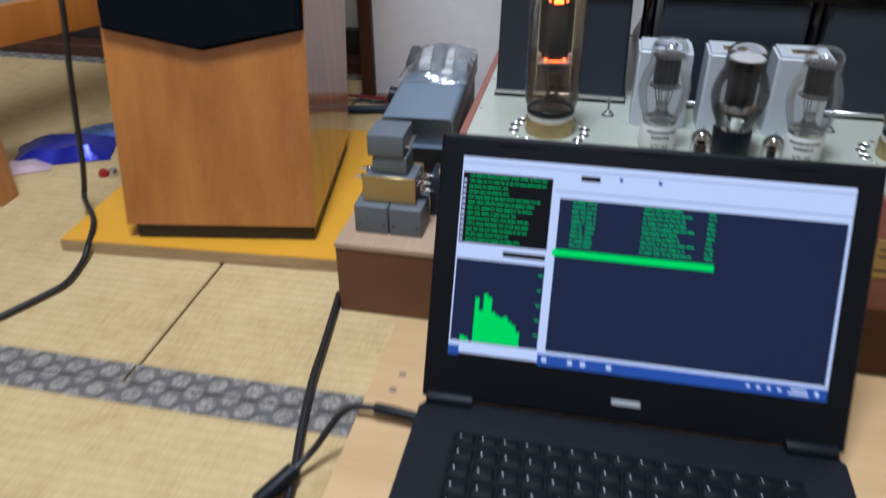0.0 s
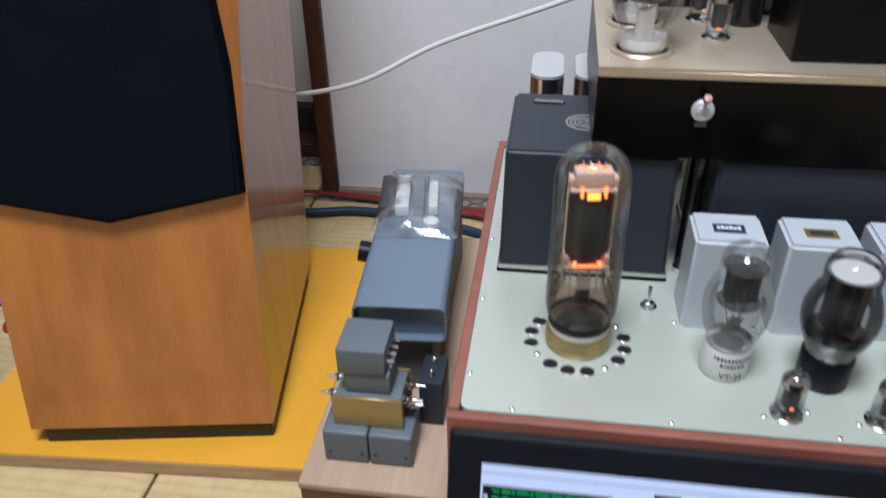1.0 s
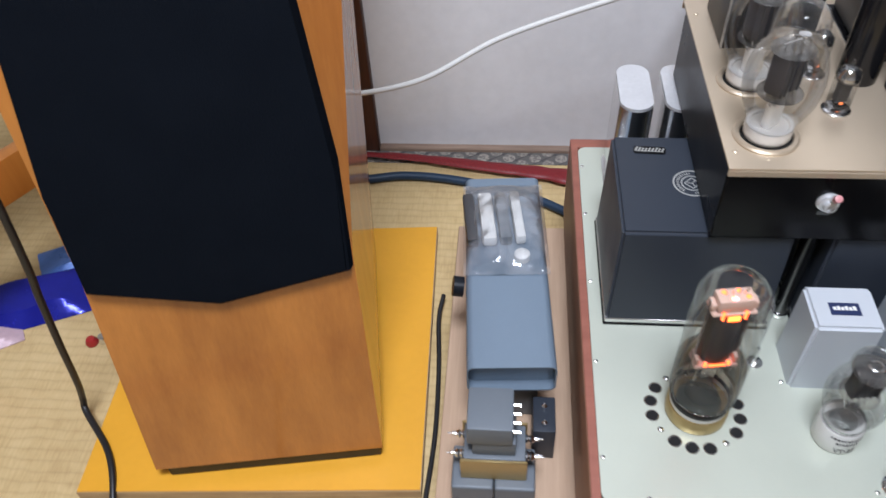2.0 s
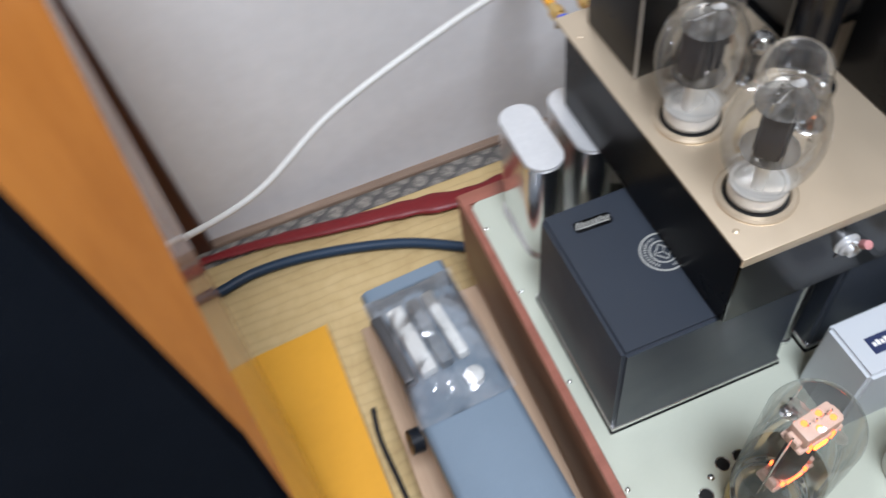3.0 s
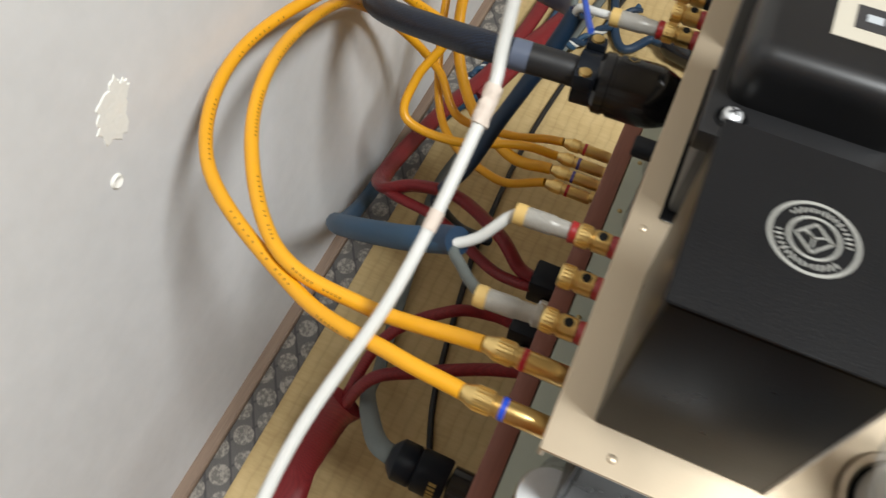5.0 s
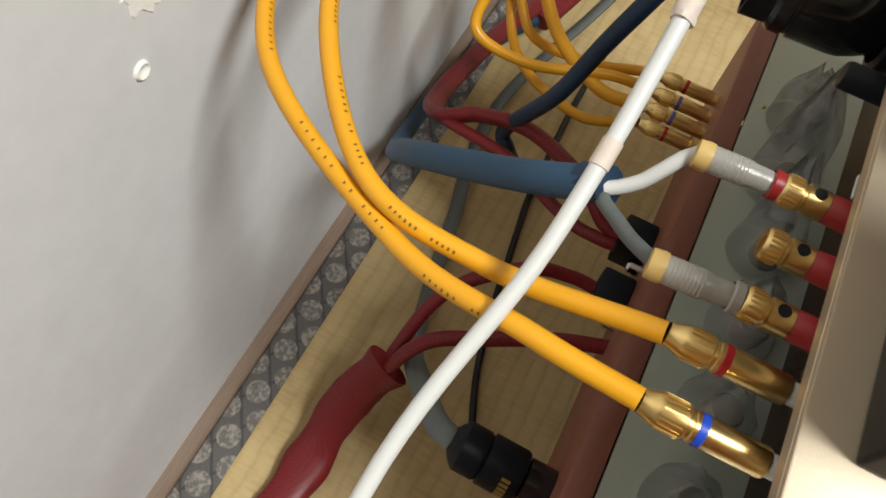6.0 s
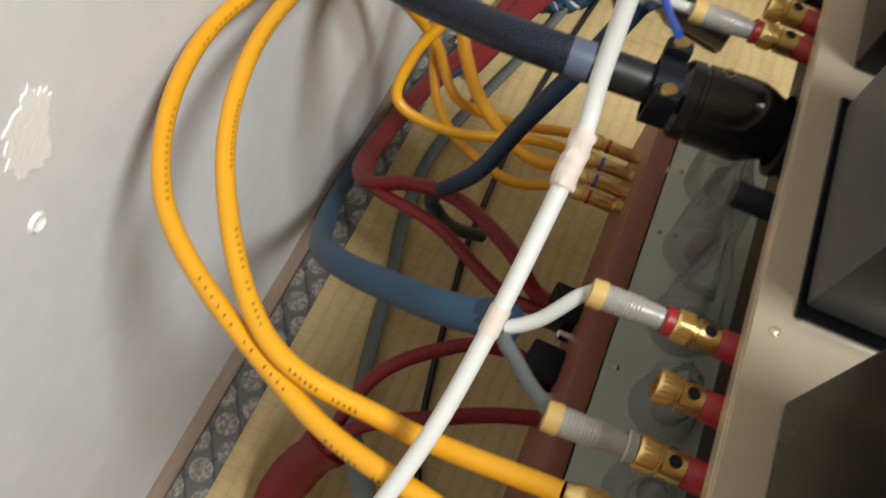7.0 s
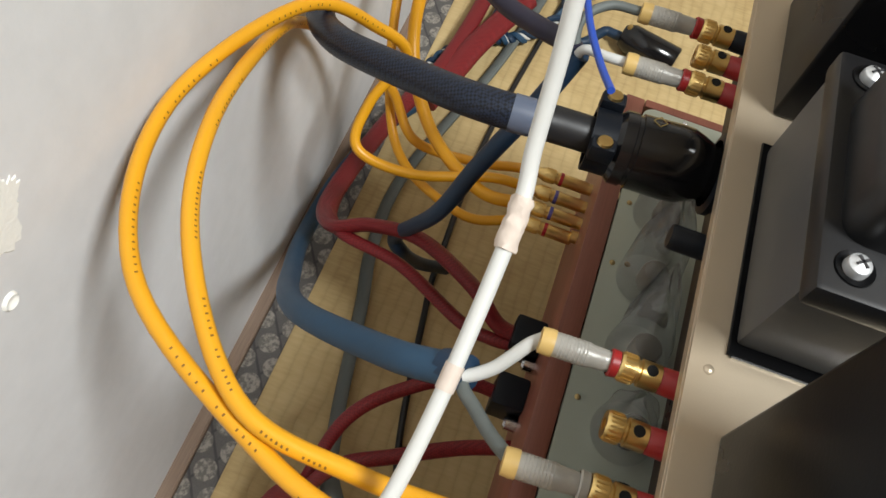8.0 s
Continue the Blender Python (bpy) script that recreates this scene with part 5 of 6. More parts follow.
def cables():
    for pts in (YA, YB):
        c = cable("signal_cable", pts, 0.0046, YCABLE, "yellow signal cable looping from the gold plugs to the wall")
        print_along(c, pts, 0.0046, 0.0017, 0.1, 0.5)
    for x, z, band in ((0.48, 0.19, VIOLET), (0.5, 0.19, REDBAND), (0.462, 0.19, VIOLET), (0.447, 0.186, REDBAND)):
        rca_plug(x, pose(x, AY + 0.004, z, -90), band)
    cable("signal_cable", [(0.462, 0.556, 0.19), (0.462, 0.60, 0.188), (0.50, 0.66, 0.2), (0.56, 0.70, 0.24), (0.62, 0.70, 0.32), (0.66, 0.68, 0.42)], 0.0058, YCABLE, "thick yellow signal cable rising behind the amplifier")
    cable("signal_cable", [(0.447, 0.556, 0.186), (0.45, 0.61, 0.16), (0.50, 0.69, 0.16), (0.6, 0.73, 0.24), (0.68, 0.72, 0.34), (0.74, 0.70, 0.42)], 0.0045, YCABLE, "yellow signal cable rising behind the amplifier")
    w = cable("mains_cable", WHITE_RUN, 0.0036, WHITECABLE, "white cable hanging across the white wall, joined with tape")
    mid = spline(WHITE_RUN, 10)
    near = min(range(len(mid)), key=lambda i: (mid[i] - Vector((0.252, 0.564, 0.487))).length)
    wrap = sweep(spline(mid[near - 2 : near + 3], 5), 0.0047, seg=14)
    for v in wrap.verts:
        v.co += noise.noise_vector(v.co * 260) * 0.0011
    part("tape_wrap", wrap, TAPE, w, "crumpled masking tape wrap")
    far = min(range(len(mid)), key=lambda i: (mid[i] - Vector((0.19, 0.568, 0.455))).length)
    part("tape_wrap", sweep(mid[far : far + 2], 0.0039, seg=10, wobble=0.3), TAPE, w)
    # speaker cable with two tails
    b = cable("speaker_cable", [(0.213, 0.562, 0.407), (0.224, 0.605, 0.368), (0.263, 0.677, 0.284), (0.349, 0.726, 0.144), (0.44, 0.757, 0.045), (0.53, 0.755, 0.03), (0.62, 0.73, 0.03), (0.75, 0.68, 0.02), (1.0, 0.66, 0.01), (1.5, 0.64, 0.01)], 0.0085, BLUECABLE, "thick grey-blue speaker cable curving down to the floor")
    part("tail", sweep(spline([(0.211, 0.562, 0.4075), (0.214, 0.556, 0.409), (0.219, 0.549, 0.412), (0.225, 0.5435, 0.4165), (0.2315, 0.538, 0.4215), (0.2355, 0.5325, 0.425)]), 0.0034), WHITECABLE, b, "white tail")
    part("tail", sweep(spline([(0.212, 0.562, 0.404), (0.205, 0.559, 0.407), (0.198, 0.552, 0.410), (0.189, 0.544, 0.415), (0.182, 0.537, 0.4205), (0.1775, 0.532, 0.4245)]), 0.0034), GREYSTRAP, b, "grey tail")
    part("end_wrap", sweep(spline([(0.2125, 0.560, 0.409), (0.2145, 0.566, 0.4035), (0.216, 0.571, 0.399)]), 0.0091), DARKBLUE, b, "blue end wrap")
    d = cable("speaker_cable", [(0.47, 0.61, 0.012), (0.44, 0.635, 0.06), (0.412, 0.648, 0.125), (0.412, 0.654, 0.15), (0.395, 0.62, 0.235), (0.406, 0.6, 0.295), (0.418, 0.575, 0.364), (0.428, 0.56, 0.41)], 0.0068, DARKBLUE, "dark blue speaker cable rising to the posts")
    part("tail", sweep(spline([(0.427, 0.562, 0.404), (0.424, 0.558, 0.418), (0.418, 0.545, 0.424), (0.417, 0.533, 0.4255)]), 0.003), WHITECABLE, d, "white tail")
    part("tail", sweep(spline([(0.428, 0.562, 0.404), (0.443, 0.566, 0.42), (0.458, 0.553, 0.425), (0.461, 0.534, 0.4255)]), 0.003), GREYSTRAP, d, "grey tail")
    br = [(0.369, 0.52, 0.413), (0.365, 0.555, 0.416), (0.362, 0.600, 0.416), (0.378, 0.64, 0.399), (0.415, 0.71, 0.365), (0.465, 0.745, 0.335), (0.53, 0.755, 0.32), (0.6, 0.745, 0.33), (0.7, 0.72, 0.35)]
    c = cable("braided_cable", br, 0.0102, BRAID, "thick cable in a black braided sleeve", 0.0105, 16, 12)
    part("cuff", sweep(spline(br, 12)[17:21], 0.0108, seg=16), CUFFGREY, c, "grey shrink cuff")
    part("heat_shrink", sweep(spline(br, 12)[:18], 0.0105, seg=16), BLACKCABLE, c, "black shrink tube")
    cable("speaker_cable", [(0.428, 0.56, 0.408), (0.449, 0.571, 0.395), (0.465, 0.592, 0.385), (0.491, 0.62, 0.37), (0.537, 0.658, 0.35)], 0.0068, PURPLE, "dark purple cable running off behind the amplifier")
    cable("signal_wire", [(0.373, 0.539, 0.446), (0.399, 0.548, 0.436), (0.429, 0.560, 0.432), (0.464, 0.571, 0.430), (0.492, 0.581, 0.430)], 0.0022, BRIGHTBLUE, "thin bright blue wire")
    # floor level runs
    def RED_WIDTH(p):
        return 0.0065 + 0.0115 * min(1.0, max(0.0, (p.x + 0.33) / 0.4))

    r = cable("mains_hose", [(-0.45, 0.746, 0.012), (-0.321, 0.741, 0.012), (-0.232, 0.733, 0.012), (-0.11, 0.713, 0.012), (-0.02, 0.699, 0.012), (0.06, 0.682, 0.012), (0.115, 0.676, 0.016), (0.15, 0.672, 0.04), (0.174, 0.66, 0.075), (0.19, 0.645, 0.11)], RED_WIDTH, REDBRAID, "red braided mains cable along the wall foot", 0.007, 14, wobble=0.25)
    part("branch", sweep(spline([(0.18, 0.652, 0.09), (0.205, 0.625, 0.15), (0.226, 0.585, 0.16), (0.25, 0.54, 0.16), (0.264, 0.503, 0.16)]), 0.006, 0.0045), REDBRAID, r)
    part("branch", sweep(spline([(0.18, 0.652, 0.09), (0.24, 0.63, 0.16), (0.28, 0.585, 0.18), (0.298, 0.55, 0.17), (0.3, 0.522, 0.165)]), 0.0055, 0.004), REDBRAID, r)
    r2 = cable("mains_hose", [(1.5, 0.68, 0.012), (1.0, 0.69, 0.012), (0.75, 0.70, 0.03), (0.6, 0.73, 0.05), (0.47, 0.74, 0.08), (0.41, 0.715, 0.13), (0.41, 0.677, 0.155), (0.405, 0.63, 0.17), (0.375, 0.575, 0.18), (0.356, 0.545, 0.168), (0.353, 0.522, 0.165)], 0.0105, REDBRAID, "red braided cable hanging behind the amplifier", 0.0065, 14)
    part("branch", sweep(spline([(0.44, 0.735, 0.1), (0.40, 0.70, 0.14), (0.385, 0.64, 0.15), (0.35, 0.575, 0.16), (0.343, 0.545, 0.164), (0.345, 0.522, 0.165)]), 0.006, 0.005), REDBRAID, r2)
    cable("red_wrap", [(0.66, 0.705, 0.03), (0.72, 0.69, 0.03), (0.78, 0.675, 0.03), (0.88, 0.64, 0.03)], 0.016, REDBRAID, "loose red sleeve bundle near the wall", 0.01)
    cable("flat_cable", [(0.141, 0.572, 0.1895), (0.147, 0.588, 0.185), (0.168, 0.606, 0.162), (0.208, 0.632, 0.10), (0.255, 0.648, 0.03), (0.306, 0.661, 0.009), (0.397, 0.678, 0.008), (0.47, 0.694, 0.008), (0.575, 0.694, 0.008), (0.8, 0.64, 0.008), (1.1, 0.6, 0.008), (1.5, 0.55, 0.008)], 0.0085, GREYSTRAP, "grey flat mains cable running from the black plug along the tatami", 0.0045, 10)
    cable("thin_cable", [(0.17, 0.55, 0.004), (0.268, 0.588, 0.004), (0.409, 0.613, 0.004), (0.486, 0.621, 0.004), (0.7, 0.62, 0.004), (1.1, 0.57, 0.004), (1.5, 0.5, 0.004)], 0.0034, BLACKCABLE, "thin black cable on the tatami")
    cable("floor_cable", [(-0.5, 0.66, 0.01), (-0.341, 0.675, 0.009), (-0.255, 0.69, 0.009), (-0.158, 0.679, 0.009), (-0.049, 0.645, 0.009), (0.036, 0.594, 0.009), (0.1, 0.55, 0.009)], 0.0075, DARKBLUE, "blue cable lying on the tatami by the wall")
    cable("black_wire", [(-0.168, 0.10, 0.005), (-0.163, 0.2, 0.005), (-0.166, 0.3, 0.006), (-0.172, 0.38, 0.012), (-0.168, 0.42, 0.018)], 0.0032, BLACKCABLE, "short black wire between board and box")
    # twisted pair on the floor behind
    tw = thing("twisted_wire", "blue and white twisted wire pair on the tatami", "cable")
    core = spline([(0.70, 0.735, 0.012), (0.763, 0.71, 0.012), (0.789, 0.688, 0.012), (0.812, 0.662, 0.012), (0.84, 0.62, 0.012), (0.95, 0.56, 0.012)], 24)
    for ph, mat in ((0, DARKBLUE), (math.pi, BLUECABLE), (math.pi / 2, WHITECABLE)):
        run = []
        for i, p in enumerate(core):
            a = i * 0.55 + ph
            run.append(p + Vector((0.0045 * math.cos(a), 0.0045 * math.cos(a) * 0.6, 0.0045 * math.sin(a))))
        part("strand", sweep(run, 0.0042 if mat is not WHITECABLE else 0.002, seg=8), mat, tw)
    # mains plug behind the lower amplifier
    pl = thing("mains_plug", "large black mains plug behind the lower amplifier", "plug", m=pose(0.141, 0.547, 0.188, -87, 0, 0))
    part("body", lathe([(0, -0.022), (0.0165, -0.022), (0.0175, -0.02), (0.0175, 0.003), (0.0155, 0.004)], 26), PLASTIC, pl, "black plug body")
    part("back_nut", lathe([(0.0152, 0.004), (0.0168, 0.006), (0.0168, 0.02), (0.013, 0.024), (0.009, 0.027), (0, 0.0275)], 20), PLASTIC, pl)
    bm = bmesh.new()
    for k in range(8):
        box(0.0174, 0.0178, -0.0012, 0.0012, -0.016, -0.010, 0, 1, bm, pose(0, 0, 0, 0, 0, 150 + k * 12))
    part("print_bars", bm, LABELGOLD, pl, smooth=0)
    part("socket", lathe([(0, -0.043), (0.015, -0.043), (0.015, -0.024), (0, -0.022)], 24), GLOSSBLACK, pl)
    fp = thing("mains_plug", "black round mains plug lying on the tatami behind the amplifier", "plug", m=pose(0.885, 0.506, 0.0205, 0, 90, -103.3) @ Matrix.Diagonal((1.28, 1.28, 1, 1)))
    part("body", lathe([(0, 0), (0.011, 0), (0.0135, 0.006), (0.0155, 0.012), (0.0155, 0.076), (0.014, 0.078), (0, 0.078)], 24), GLOSSBLACK, fp, "glossy black plug body")
    part("clamp_screw", lathe([(0, 0.003), (0.003, 0.0025), (0.0036, 0)], 14, pose(-0.0125, 0, 0.006, 0, -90, 0)), GOLD, fp, "gold clamp screw")
    cable("mains_cable", [(0.885, 0.505, 0.0165), (0.890, 0.525, 0.014), (0.905, 0.586, 0.009), (1.5, 0.72, 0.009)], 0.0065, DARKBLUE, "dark mains cable leading from the plug along the tatami")
    # cables on the floor in front
    cable("floor_cable", [(-0.156, 0.06, 0.006), (-0.152, 0.035, 0.006), (-0.14, -0.05, 0.006), (-0.132, -0.108, 0.0075), (-0.118, -0.18, 0.0065), (-0.1, -0.26, 0.006), (-0.08, -0.4, 0.006)], 0.0048, BLACKCABLE, "black power cord crossing the tatami border")
    lap = [(0.012, -0.20, 0.064), (-0.03, -0.197, 0.066), (-0.062, -0.200, 0.058), (-0.088, -0.225, 0.025), (-0.11, -0.26, 0.013), (-0.14, -0.31, 0.009), (-0.2, -0.36, 0.006)]
    c = cable("laptop_cable", lap, 0.0035, BLACKCABLE, "black laptop power cord with a ferrite bead")
    part("plug", sweep(spline(lap, 10)[0:11], 0.0056), PLASTIC, c, "black barrel plug")
    part("ferrite_bead", sweep(spline(lap, 10)[36:46], 0.0088), PLASTIC, c, "black ferrite bead")
    cable("hanging_cable", [(-0.53, 0.2, 0.62), (-0.565, 0.2, 0.333), (-0.578, 0.2, 0.256), (-0.591, 0.2, 0.171), (-0.604, 0.202, 0.088), (-0.616, 0.206, 0.045), (-0.613, 0.196, 0.029), (-0.572, 0.153, 0.027), (-0.552, 0.122, 0.026), (-0.541, 0.09, 0.018), (-0.535, 0.062, 0.007), (-0.527, 0.013, 0.006), (-0.539, -0.022, 0.006), (-0.563, -0.071, 0.006), (-0.6, -0.14, 0.006)], 0.0042, BLACKCABLE, "black cable hanging beside the loudspeaker onto the tatami")


cables()


# ---- stack of small transformers and the grey sleeve ----
def parts_stack():
    Z = 0.102
    for x0, x1 in ((-0.1285, -0.0855), (-0.0845, -0.043)):
        t = thing("choke_can", "small grey rectangular transformer can", "transformer", "small grey cans on the box", m=pose(0, 0, 0, 0, 0, 0))
        part("case", box(x0, x1, 0.064, 0.112, Z, 0.141, 0.003, 3), SMALLGREY, t, "grey painted case")
        for x in (x0 + 0.006, x1 - 0.006):
            part("rivet", lathe([(0, 0.001), (0.0014, 0.0006), (0.0018, 0)], 8, pose(x, 0.064, 0.115, 90)), INK, t)
    t = thing("bare_transformer", "bare transformer with brass plate and porcelain terminals", "transformer")
    part("core", box(-0.116, -0.054, 0.078, 0.118, 0.1412, 0.176, 0.002, 2), SMALLGREY, t)
    part("face_plate", box(-0.119, -0.052, 0.0745, 0.0778, 0.1412, 0.1765, 0.001, 1), BRASS, t, "brass face plate")
    part("face_plate", box(-0.119, -0.052, 0.1182, 0.1215, 0.1412, 0.1765, 0.001, 1), BRASS, t)
    for s, x in ((-1, -0.116), (1, -0.054)):
        for y, z in ((0.088, 0.167), (0.108, 0.167), (0.098, 0.152)) if s > 0 else ((0.088, 0.168), (0.110, 0.168)):
            bm = lathe([(0.004, 0), (0.0046, 0.002), (0.003, 0.004), (0.0046, 0.006), (0.003, 0.009), (0.0022, 0.009), (0.0022, 0.013), (0.0008, 0.0135), (0.0006, 0.018), (0, 0.018)], 14, Matrix.Translation((x, y, z)) @ pose(0, 0, 0, 0, 90 * s, 0))
            part("terminal", bm, CHROME, t, "silver terminal with porcelain bead")
    u = thing("choke_can", "small grey rectangular transformer can", "transformer", "small grey cans on the box")
    part("case", box(-0.107, -0.064, 0.082, 0.118, 0.1766, 0.2, 0.0025, 2), SMALLGREY, u)
    u = thing("choke_can", "small grey transformer can with a row of solder tags", "transformer", "small grey cans on the box")
    part("case", box(-0.112, -0.067, 0.08, 0.128, 0.2002, 0.2285, 0.0025, 2), SMALLGREY, u, "grey painted case")
    for k in range(4):
        part("solder_tag", rod((-0.067, 0.088 + k * 0.010, 0.213), (-0.060, 0.088 + k * 0.010, 0.213), 0.0016, 8), CHROME, u)
    # dark can and block that carry the sleeve
    v = thing("choke_can", "dark grey transformer can beside the stack", "transformer", "small grey cans on the box")
    part("case", box(-0.046, -0.022, 0.122, 0.165, Z, 0.158, 0.002, 2), GUNMETAL, v)
    for y in (0.13, 0.15):
        part("terminal", lathe([(0.003, 0), (0.003, 0.006), (0.0012, 0.008), (0, 0.012)], 10, Matrix.Translation((-0.034, y, 0.158))), CHROME, v)
    for y0, y1 in ((0.175, 0.29), (0.30, 0.43)):
        v = thing("transformer_block", "dark grey transformer block under the metal sleeve", "transformer")
        part("case", box(-0.115, -0.04, y0, y1, Z, 0.1785, 0.004, 2), SMALLGREY, v)
    # the sleeve: a rounded tube, open at its near end
    s = thing("metal_sleeve", "blue-grey painted metal cover lying open-ended on the box", "cover", m=pose(-0.0695, 0.157, 0.179, 0, 0, 3.4))
    L, hw, h, th = 0.29, 0.0465, 0.042, 0.0016
    outer = rounded(-hw, hw, 0, h, 0.008, 5)
    inner = rounded(-hw + th, hw - th, th, h - th, 0.0066, 5)
    bm = bmesh.new()
    rings = [[bm.verts.new((x, y, z)) for x, z in prof] for prof, y in ((inner, L - 0.004), (inner, 0.0), (outer, 0.0), (outer, L))]
    n = len(outer)
    for a, b in zip(rings, rings[1:]):
        for k in range(n):
            bm.faces.new((a[k], a[(k + 1) % n], b[(k + 1) % n], b[k]))
    bm.faces.new(rings[3])
    part("shell", bm, SLEEVE, s, "blue-grey hammered paint")
    part("inner_plate", box(-hw + 0.002, hw - 0.002, 0.012, 0.014, 0.002, h - 0.002), SLEEVE, s, "recessed end plate")
    # plastic bag on its far half
    bag = thing("plastic_bag", "crumpled clear plastic bag of small parts on the metal cover", "bag")
    bm = bmesh.new()
    nx, ny = 22, 26
    m = pose(-0.0695, 0.157, 0.179, 0, 0, 3.4)
    grid = []
    for j in range(ny + 1):
        row = []
        for i in range(nx + 1):
            u, v = i / nx, j / ny
            x = -0.049 + 0.098 * u
            y = 0.125 + 0.15 * v
            bulge = 0.024 * (math.sin(math.pi * min(1, max(0, u))) ** 0.6) * (math.sin(math.pi * min(1, v * 1.02)) ** 0.5 if v < 0.98 else 0)
            z = h + 0.0012 + bulge * (1 + 0.35 * noise.noise(Vector((x * 30, y * 30, 1)))) + 0.004 * noise.noise(Vector((x * 90, y * 90, 5))) * min(1, bulge * 60)
            row.append(bm.verts.new(m @ Vector((x, y, max(z, h + 0.001)))))
        grid.append(row)
    for a, b in zip(grid, grid[1:]):
        for i in range(nx):
            bm.faces.new((a[i], a[i + 1], b[i + 1], b[i]))
    part("film", bm, FILM, bag, "clear crinkled film", 70)
    for x, w, mat in ((-0.026, 0.007, PLATE), (-0.006, 0.0085, CERAMIC), (0.013, 0.007, SMALLGREY), (0.03, 0.006, CERAMIC)):
        part("bagged_part", box(x - w, x + w, 0.17, 0.25, h + 0.001, h + 0.015, 0.004, 2, None, m @ pose(0, 0, 0, 0, 0, 4)), mat, bag)
    part("bagged_knob", lathe([(0, 0), (0.009, 0), (0.009, 0.008), (0.005, 0.011), (0, 0.011)], 18, m @ Matrix.Translation((0.018, 0.15, h + 0.001))), CERAMIC, bag)
    part("bagged_knob", lathe([(0.004, 0), (0.012, 0), (0.012, 0.012), (0.004, 0.012)], 18, m @ Matrix.Translation((-0.05, 0.128, h - 0.022)) @ pose(0, 0, 0, 0, -80, 0)), PLASTIC, bag)


parts_stack()


# ---- laptop ----
def laptop():
    lp = thing("laptop", "black open laptop showing a music player in green and white", "laptop", m=pose(0.205, -0.187, 0.0535))
    HW, D, T = 0.191, 0.25, 0.024
    part("base", prism(rounded(-HW, HW, -D, 0.004, 0.012), 0.003, T, 0.0035), PLASTIC, lp, "black textured keyboard base")
    for sx in (-1, 1):
        part("hinge", lathe([(0, -0.022), (0.0062, -0.022), (0.0066, -0.02), (0.0066, 0.02), (0.0062, 0.022), (0, 0.022)], 18, pose(sx * 0.163, 0.001, T + 0.003, 0, 90, 0)), PLASTIC, lp, "black hinge")
        for y in (-0.03, -D + 0.03):
            part("foot", lathe([(0, 0), (0.006, 0), (0.006, 0.004), (0, 0.004)], 12, Matrix.Translation((sx * 0.15, y, 0))), BLACKCABLE, lp)
    part("keyboard_well", prism(rounded(-0.152, 0.152, -0.150, -0.036, 0.004), T, T + 0.0004), KEYCAP, lp)
    key = mesh_of(tapered(-0.0085, 0.0085, -0.0078, 0.0078, 0, 0.0022, 0.0012, 0.0006, 1), "key", KEYCAP)
    sign = bmesh.new()
    box(-0.0042, -0.003, 0.0, 0.0026, 0.00225, 0.0024, 0, 1, sign)
    sign = mesh_of(sign, "legend", LIGHTGREY, 0)
    for r in range(6):
        count = (15, 14, 14, 13, 12, 9)[r]
        pitch = 0.300 / count
        for c in range(count):
            k = new("key", key)
            k.parent = lp
            k.location = (-0.150 + pitch * (c + 0.5), -0.044 - r * 0.0188, T + 0.0004)
            k.scale = (pitch / 0.0185, 0.72 if r == 0 else 1.0, 1)
            s = new("legend", sign)
            s.parent = k
    # lid, leaning back
    up = pose(0, 0.002, T + 0.003, -25)
    lid = part("lid", box(-HW, HW, -0.0005, 0.0085, -0.001, 0.252, 0.004, 3, None, up), KEYCAP, lp, "black lid with a wide bezel")
    part("logo", box(-0.013, 0.013, -0.0011, -0.0004, 0.0165, 0.0215, 0, 1, None, up), LIGHTGREY, lid, "grey maker's mark as a plain bar", 0)
    part("camera_slot", box(-0.02, 0.02, -0.0011, -0.0004, 0.2455, 0.2475, 0, 1, None, up), KEYCAP, lid, "", 0)
    for x in (-0.12, 0.12):
        part("bumper", box(x - 0.018, x + 0.018, -0.0013, -0.0004, 0.2435, 0.246, 0, 1, None, up), KEYCAP, lid, "", 0)
    W, H2, B = 0.338, 0.1875, 0.0445
    x0, ztop = -0.169, B + H2

    def pane(name, rects, mat, lift, label=""):
        bm = bmesh.new()
        for u0, u1, v0, v1 in rects:
            box(x0 + W * u0, x0 + W * u1, -0.0009 - lift - 0.0002, -0.0009 - lift, ztop - H2 * v1, ztop - H2 * v0, 0, 1, bm, up)
        return part(name, bm, mat, disp, label, 0)

    disp = part("display", box(x0, x0 + W, -0.0009, -0.0004, ztop - H2, ztop, 0, 1, None, up), UI_DARK, lp, "lit display of a music player", 0)
    pane("window", [(0, 1, 0, 0.985)], UI_WHITE, 0.0, "white window frame")
    pane("file_panel", [(0.004, 0.247, 0.075, 0.425)], UI_DARK, 0.0003, "black list panel")
    pane("list_panel", [(0.27, 0.992, 0.165, 0.925)], UI_NAVY, 0.0003, "dark navy track panel")
    pane("chart_panel", [(0.004, 0.247, 0.505, 0.925)], UI_NAVY, 0.0003, "dark spectrum panel")
    pane("taskbar", [(0.25, 1, 0.942, 1.0)], UI_BLUE, 0.0003, "blue taskbar")
    pane("start_button", [(0.0, 0.03, 0.95, 1.0)], UI_BLUE, 0.0003)
    pane("progress_bar", [(0.13, 0.245, 0.452, 0.478)], UI_DARK, 0.0006)
    pane("volume_meter", [(0.32, 0.37, 0.05, 0.075)], UI_DARK, 0.0006)
    for u in (0.42, 0.52):
        pane("icon", [(u, u + 0.008, 0.045, 0.065)], UI_BLUE, 0.0006)
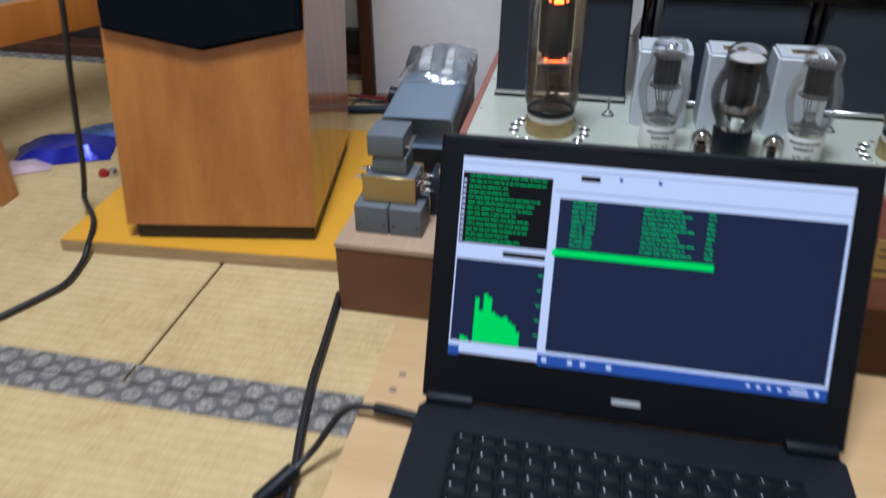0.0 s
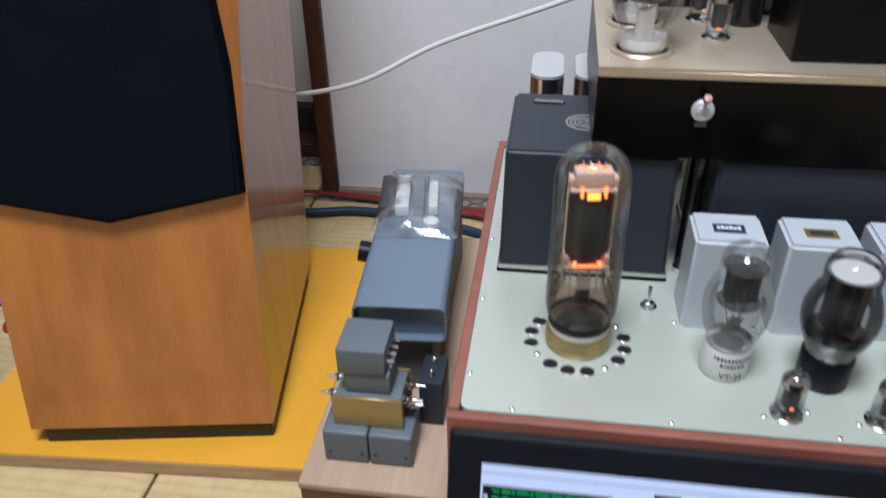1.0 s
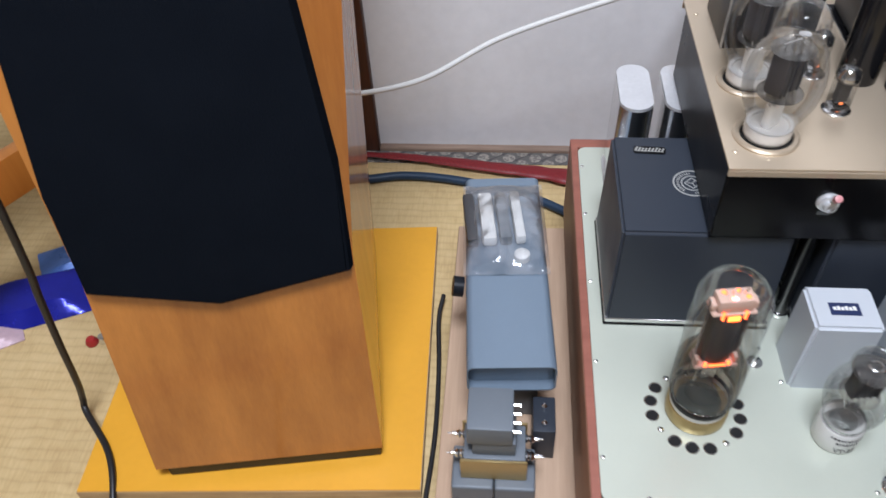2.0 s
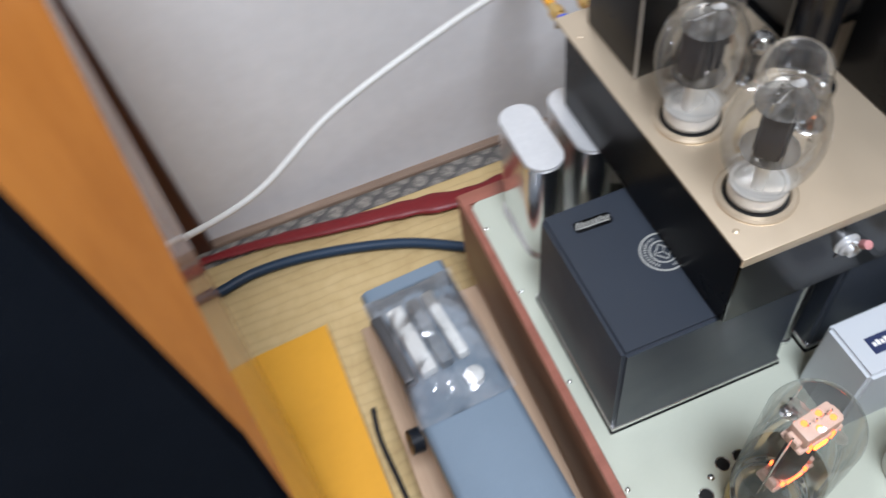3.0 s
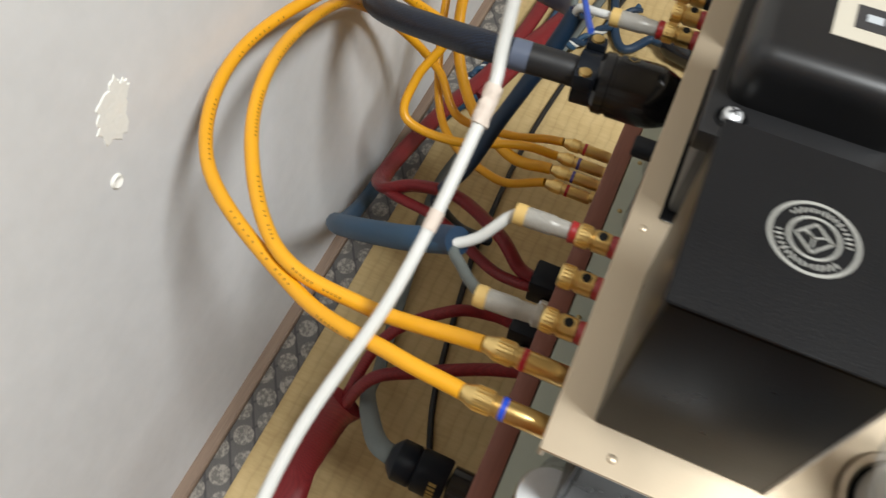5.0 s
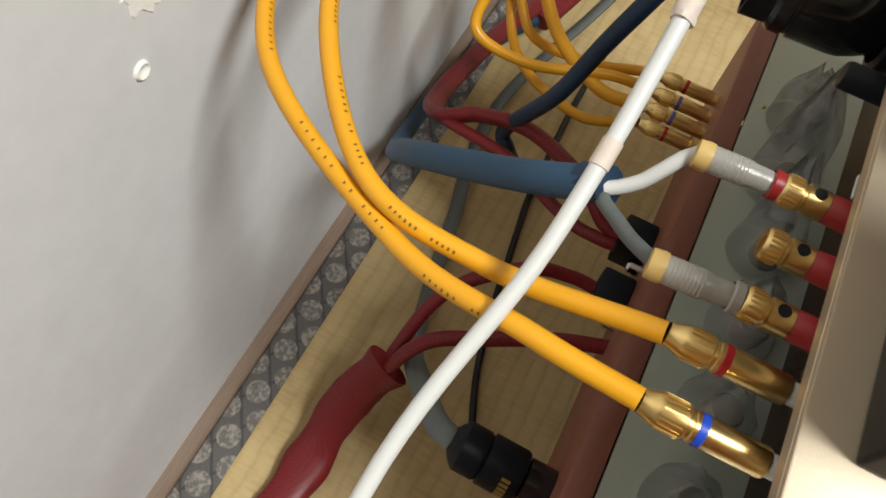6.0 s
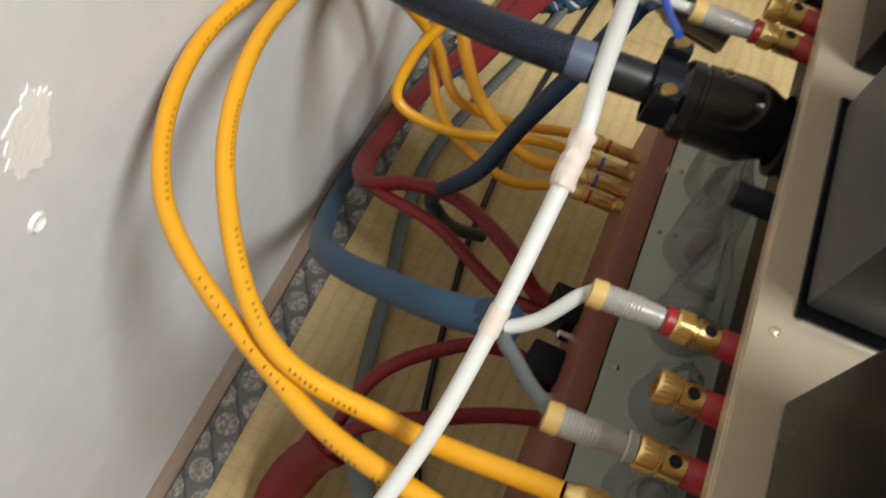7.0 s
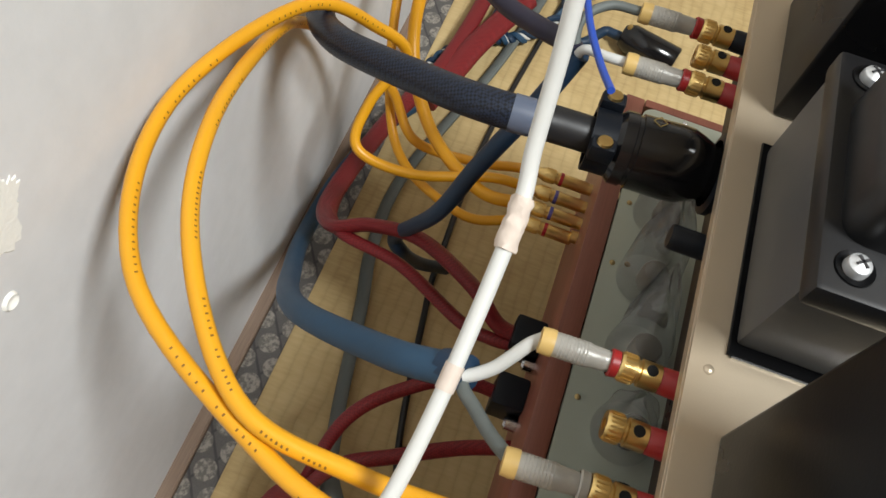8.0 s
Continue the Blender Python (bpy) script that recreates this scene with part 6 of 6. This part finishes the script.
    pane("toolbar_line", [(0.0, 1.0, 0.028, 0.033), (0.255, 1.0, 0.128, 0.134)], UI_GREY, 0.0003, "grey toolbar divider")
    rnd = random.Random(2)
    rows = [(0.022, 0.022 + rnd.uniform(0.1, 0.215), 0.085 + 0.0262 * k, 0.0985 + 0.0262 * k) for k in range(13)]
    def words(u0, u1, v0, v1):
        """One line of tiny print as bars of uneven length."""
        out, u = [], u0
        while u < u1 - 0.004:
            w = min(rnd.uniform(0.006, 0.026), u1 - u)
            out.append((u, u + w, v0 + 0.001 * rnd.random(), v1 - 0.0015 * rnd.random()))
            u += w + rnd.uniform(0.002, 0.004)
        return out

    tagged(pane("list_print", [w for u0, u1, v0, v1 in rows for w in words(u0, u1, v0 + 0.0035, v1 - 0.0025)], UI_TEXT, 0.0006), kind="stuff")
    for k in range(12):
        pane("bullet", [(0.006, 0.014, 0.11 + 0.0262 * k, 0.122 + 0.0262 * k)], UI_WHITE, 0.0006)
    cells = []
    for k in range(10):
        v = 0.172 + 0.0232 * k
        cells += [(0.305, 0.34, v, v + 0.013), (0.343, 0.368, v, v + 0.013), (0.49, 0.49 + rnd.uniform(0.09, 0.145), v, v + 0.013), (0.655, 0.675, v, v + 0.013)]
    tagged(pane("track_print", [w for u0, u1, v0, v1 in cells for w in words(u0, u1, v0 + 0.003, v1 - 0.002)], UI_TEXT, 0.0006), kind="stuff")
    pane("selection_bar", [(0.262, 0.682, 0.412, 0.446)], UI_GREEN, 0.0006, "bright green selected row")
    heights = [0.03, 0.02, 0, 0.28, 0.2, 0.31, 0.29, 0.2, 0.18, 0.17, 0.18, 0.15, 0.13, 0.09]
    for k, h in enumerate(heights):
        if h:
            pane("chart_bar", [(0.03 + 0.0118 * k, 0.0418 + 0.0118 * k, 0.92 - 0.8 * h, 0.92)], UI_GREEN, 0.0006)
    for k in range(5):
        pane("chart_tick", [(0.232, 0.244, 0.55 + 0.075 * k, 0.556 + 0.075 * k)], UI_TEXT, 0.0006)
    for q in [(0.262 + 0.035 * k, 0.276 + 0.035 * k, 0.958, 0.98) for k in (0, 2, 3, 5)] + [(0.8 + 0.026 * k, 0.81 + 0.026 * k, 0.962, 0.976) for k in range(4)] + [(0.91, 0.95, 0.955, 0.965), (0.905, 0.955, 0.975, 0.985), (0.97, 0.98, 0.958, 0.98)]:
        pane("taskbar_icon", [q], UI_WHITE, 0.0006)


laptop()


# ---- things at the far side of the loudspeaker ----
def oddments():
    def wrapper(name, label, mat, m, w, d, h, seed, cat="wrapper"):
        bm = bmesh.new()
        nx, ny = 14, 10
        top, low = [], []
        for j in range(ny + 1):
            a, b = [], []
            for i in range(nx + 1):
                u, v = i / nx, j / ny
                x, y = (u - 0.5) * w, (v - 0.5) * d
                edge = min(1, 5 * min(u, 1 - u, v, 1 - v))
                z = h * edge * (0.6 + 0.6 * abs(noise.noise(Vector((x * 18 + seed, y * 18, seed))))) + 0.002
                x += 0.006 * noise.noise(Vector((v * 4, seed, 2)))
                a.append(bm.verts.new(m @ Vector((x, y, z))))
                b.append(bm.verts.new(m @ Vector((x, y, 0.0006))))
            top.append(a)
            low.append(b)
        for g in (top, low):
            for p, q in zip(g, g[1:]):
                for i in range(nx):
                    bm.faces.new((p[i], p[i + 1], q[i + 1], q[i]))
        rim = lambda g: g[0] + [r[-1] for r in g[1:]] + g[-1][-2::-1] + [r[0] for r in g[-2:0:-1]]
        a, b = rim(top), rim(low)
        for i in range(len(a)):
            j = (i + 1) % len(a)
            bm.faces.new((a[i], a[j], b[j], b[i]))
        return tagged(part(name, bm, mat, None, smooth=30), label, cat)

    wrapper("snack_bag", "shiny deep blue foil bag lying on the tatami", FOIL, pose(-0.79, 0.395, 0, 0, 0, 24), 0.17, 0.10, 0.03, 1.0, "bag")
    wrapper("printed_wrapper", "blue printed plastic wrapper on the tatami", PALEBLUE, pose(-0.745, 0.50, 0, 0, 0, 30), 0.15, 0.07, 0.012, 2.0)
    wrapper("printed_wrapper", "pink and white plastic wrapper on the tatami", PINK, pose(-0.84, 0.315, 0, 0, 0, 32), 0.13, 0.055, 0.012, 3.0)
    g = thing("audio_plugs", "two small brown and silver plug caps on the tatami", "plug", m=pose(-0.66, 0.327, 0, 0, 0, 20))
    for s in (-1, 1):
        part("cap", lathe([(0, 0), (0.008, 0.001), (0.009, 0.006), (0.006, 0.012), (0, 0.013)], 14, Matrix.Translation((s * 0.008, 0, 0))), CHROME if s > 0 else REDRUB, g)
    # wooden stand
    st = thing("wooden_stand", "honey-coloured wooden stand with bolted rails", "stand")
    HONEY = VENEER
    part("leg", box(-0.80, -0.765, 0.19, 0.235, 0, 0.6, 0.004, 2), HONEY, st)
    part("leg", box(-0.635, -0.6, 0.52, 0.56, 0, 0.6, 0.004, 2), HONEY, st)
    a, b = Vector((-0.80, 0.23, 0.262)), Vector((-0.60, 0.56, 0.262))
    ang = math.degrees(math.atan2(b.y - a.y, b.x - a.x))
    part("rail", box(-0.02, (b - a).length + 0.02, -0.011, 0.011, -0.03, 0.03, 0.003, 2, None, Matrix.Translation(a) @ pose(0, 0, 0, 0, 0, ang)), HONEY, st)
    # unseen board, added and placed so its shadow falls on the tatami behind
    part("top_board", prism([(-0.88, 0.16), (-0.71, 0.10), (-0.565, 0.56), (-0.70, 0.64)], 0.6, 0.622, 0.003), HONEY, st, "honey-coloured top board, unseen, shading the tatami")
    for f in (0.12, 0.9):
        part("bolt", lathe([(0, 0.003), (0.005, 0.002), (0.006, 0)], 12, Matrix.Translation(a.lerp(b, f)) @ pose(0, 0, 0, 0, 0, ang) @ pose(0, -0.011, 0, 90)), CHROME, st)


oddments()
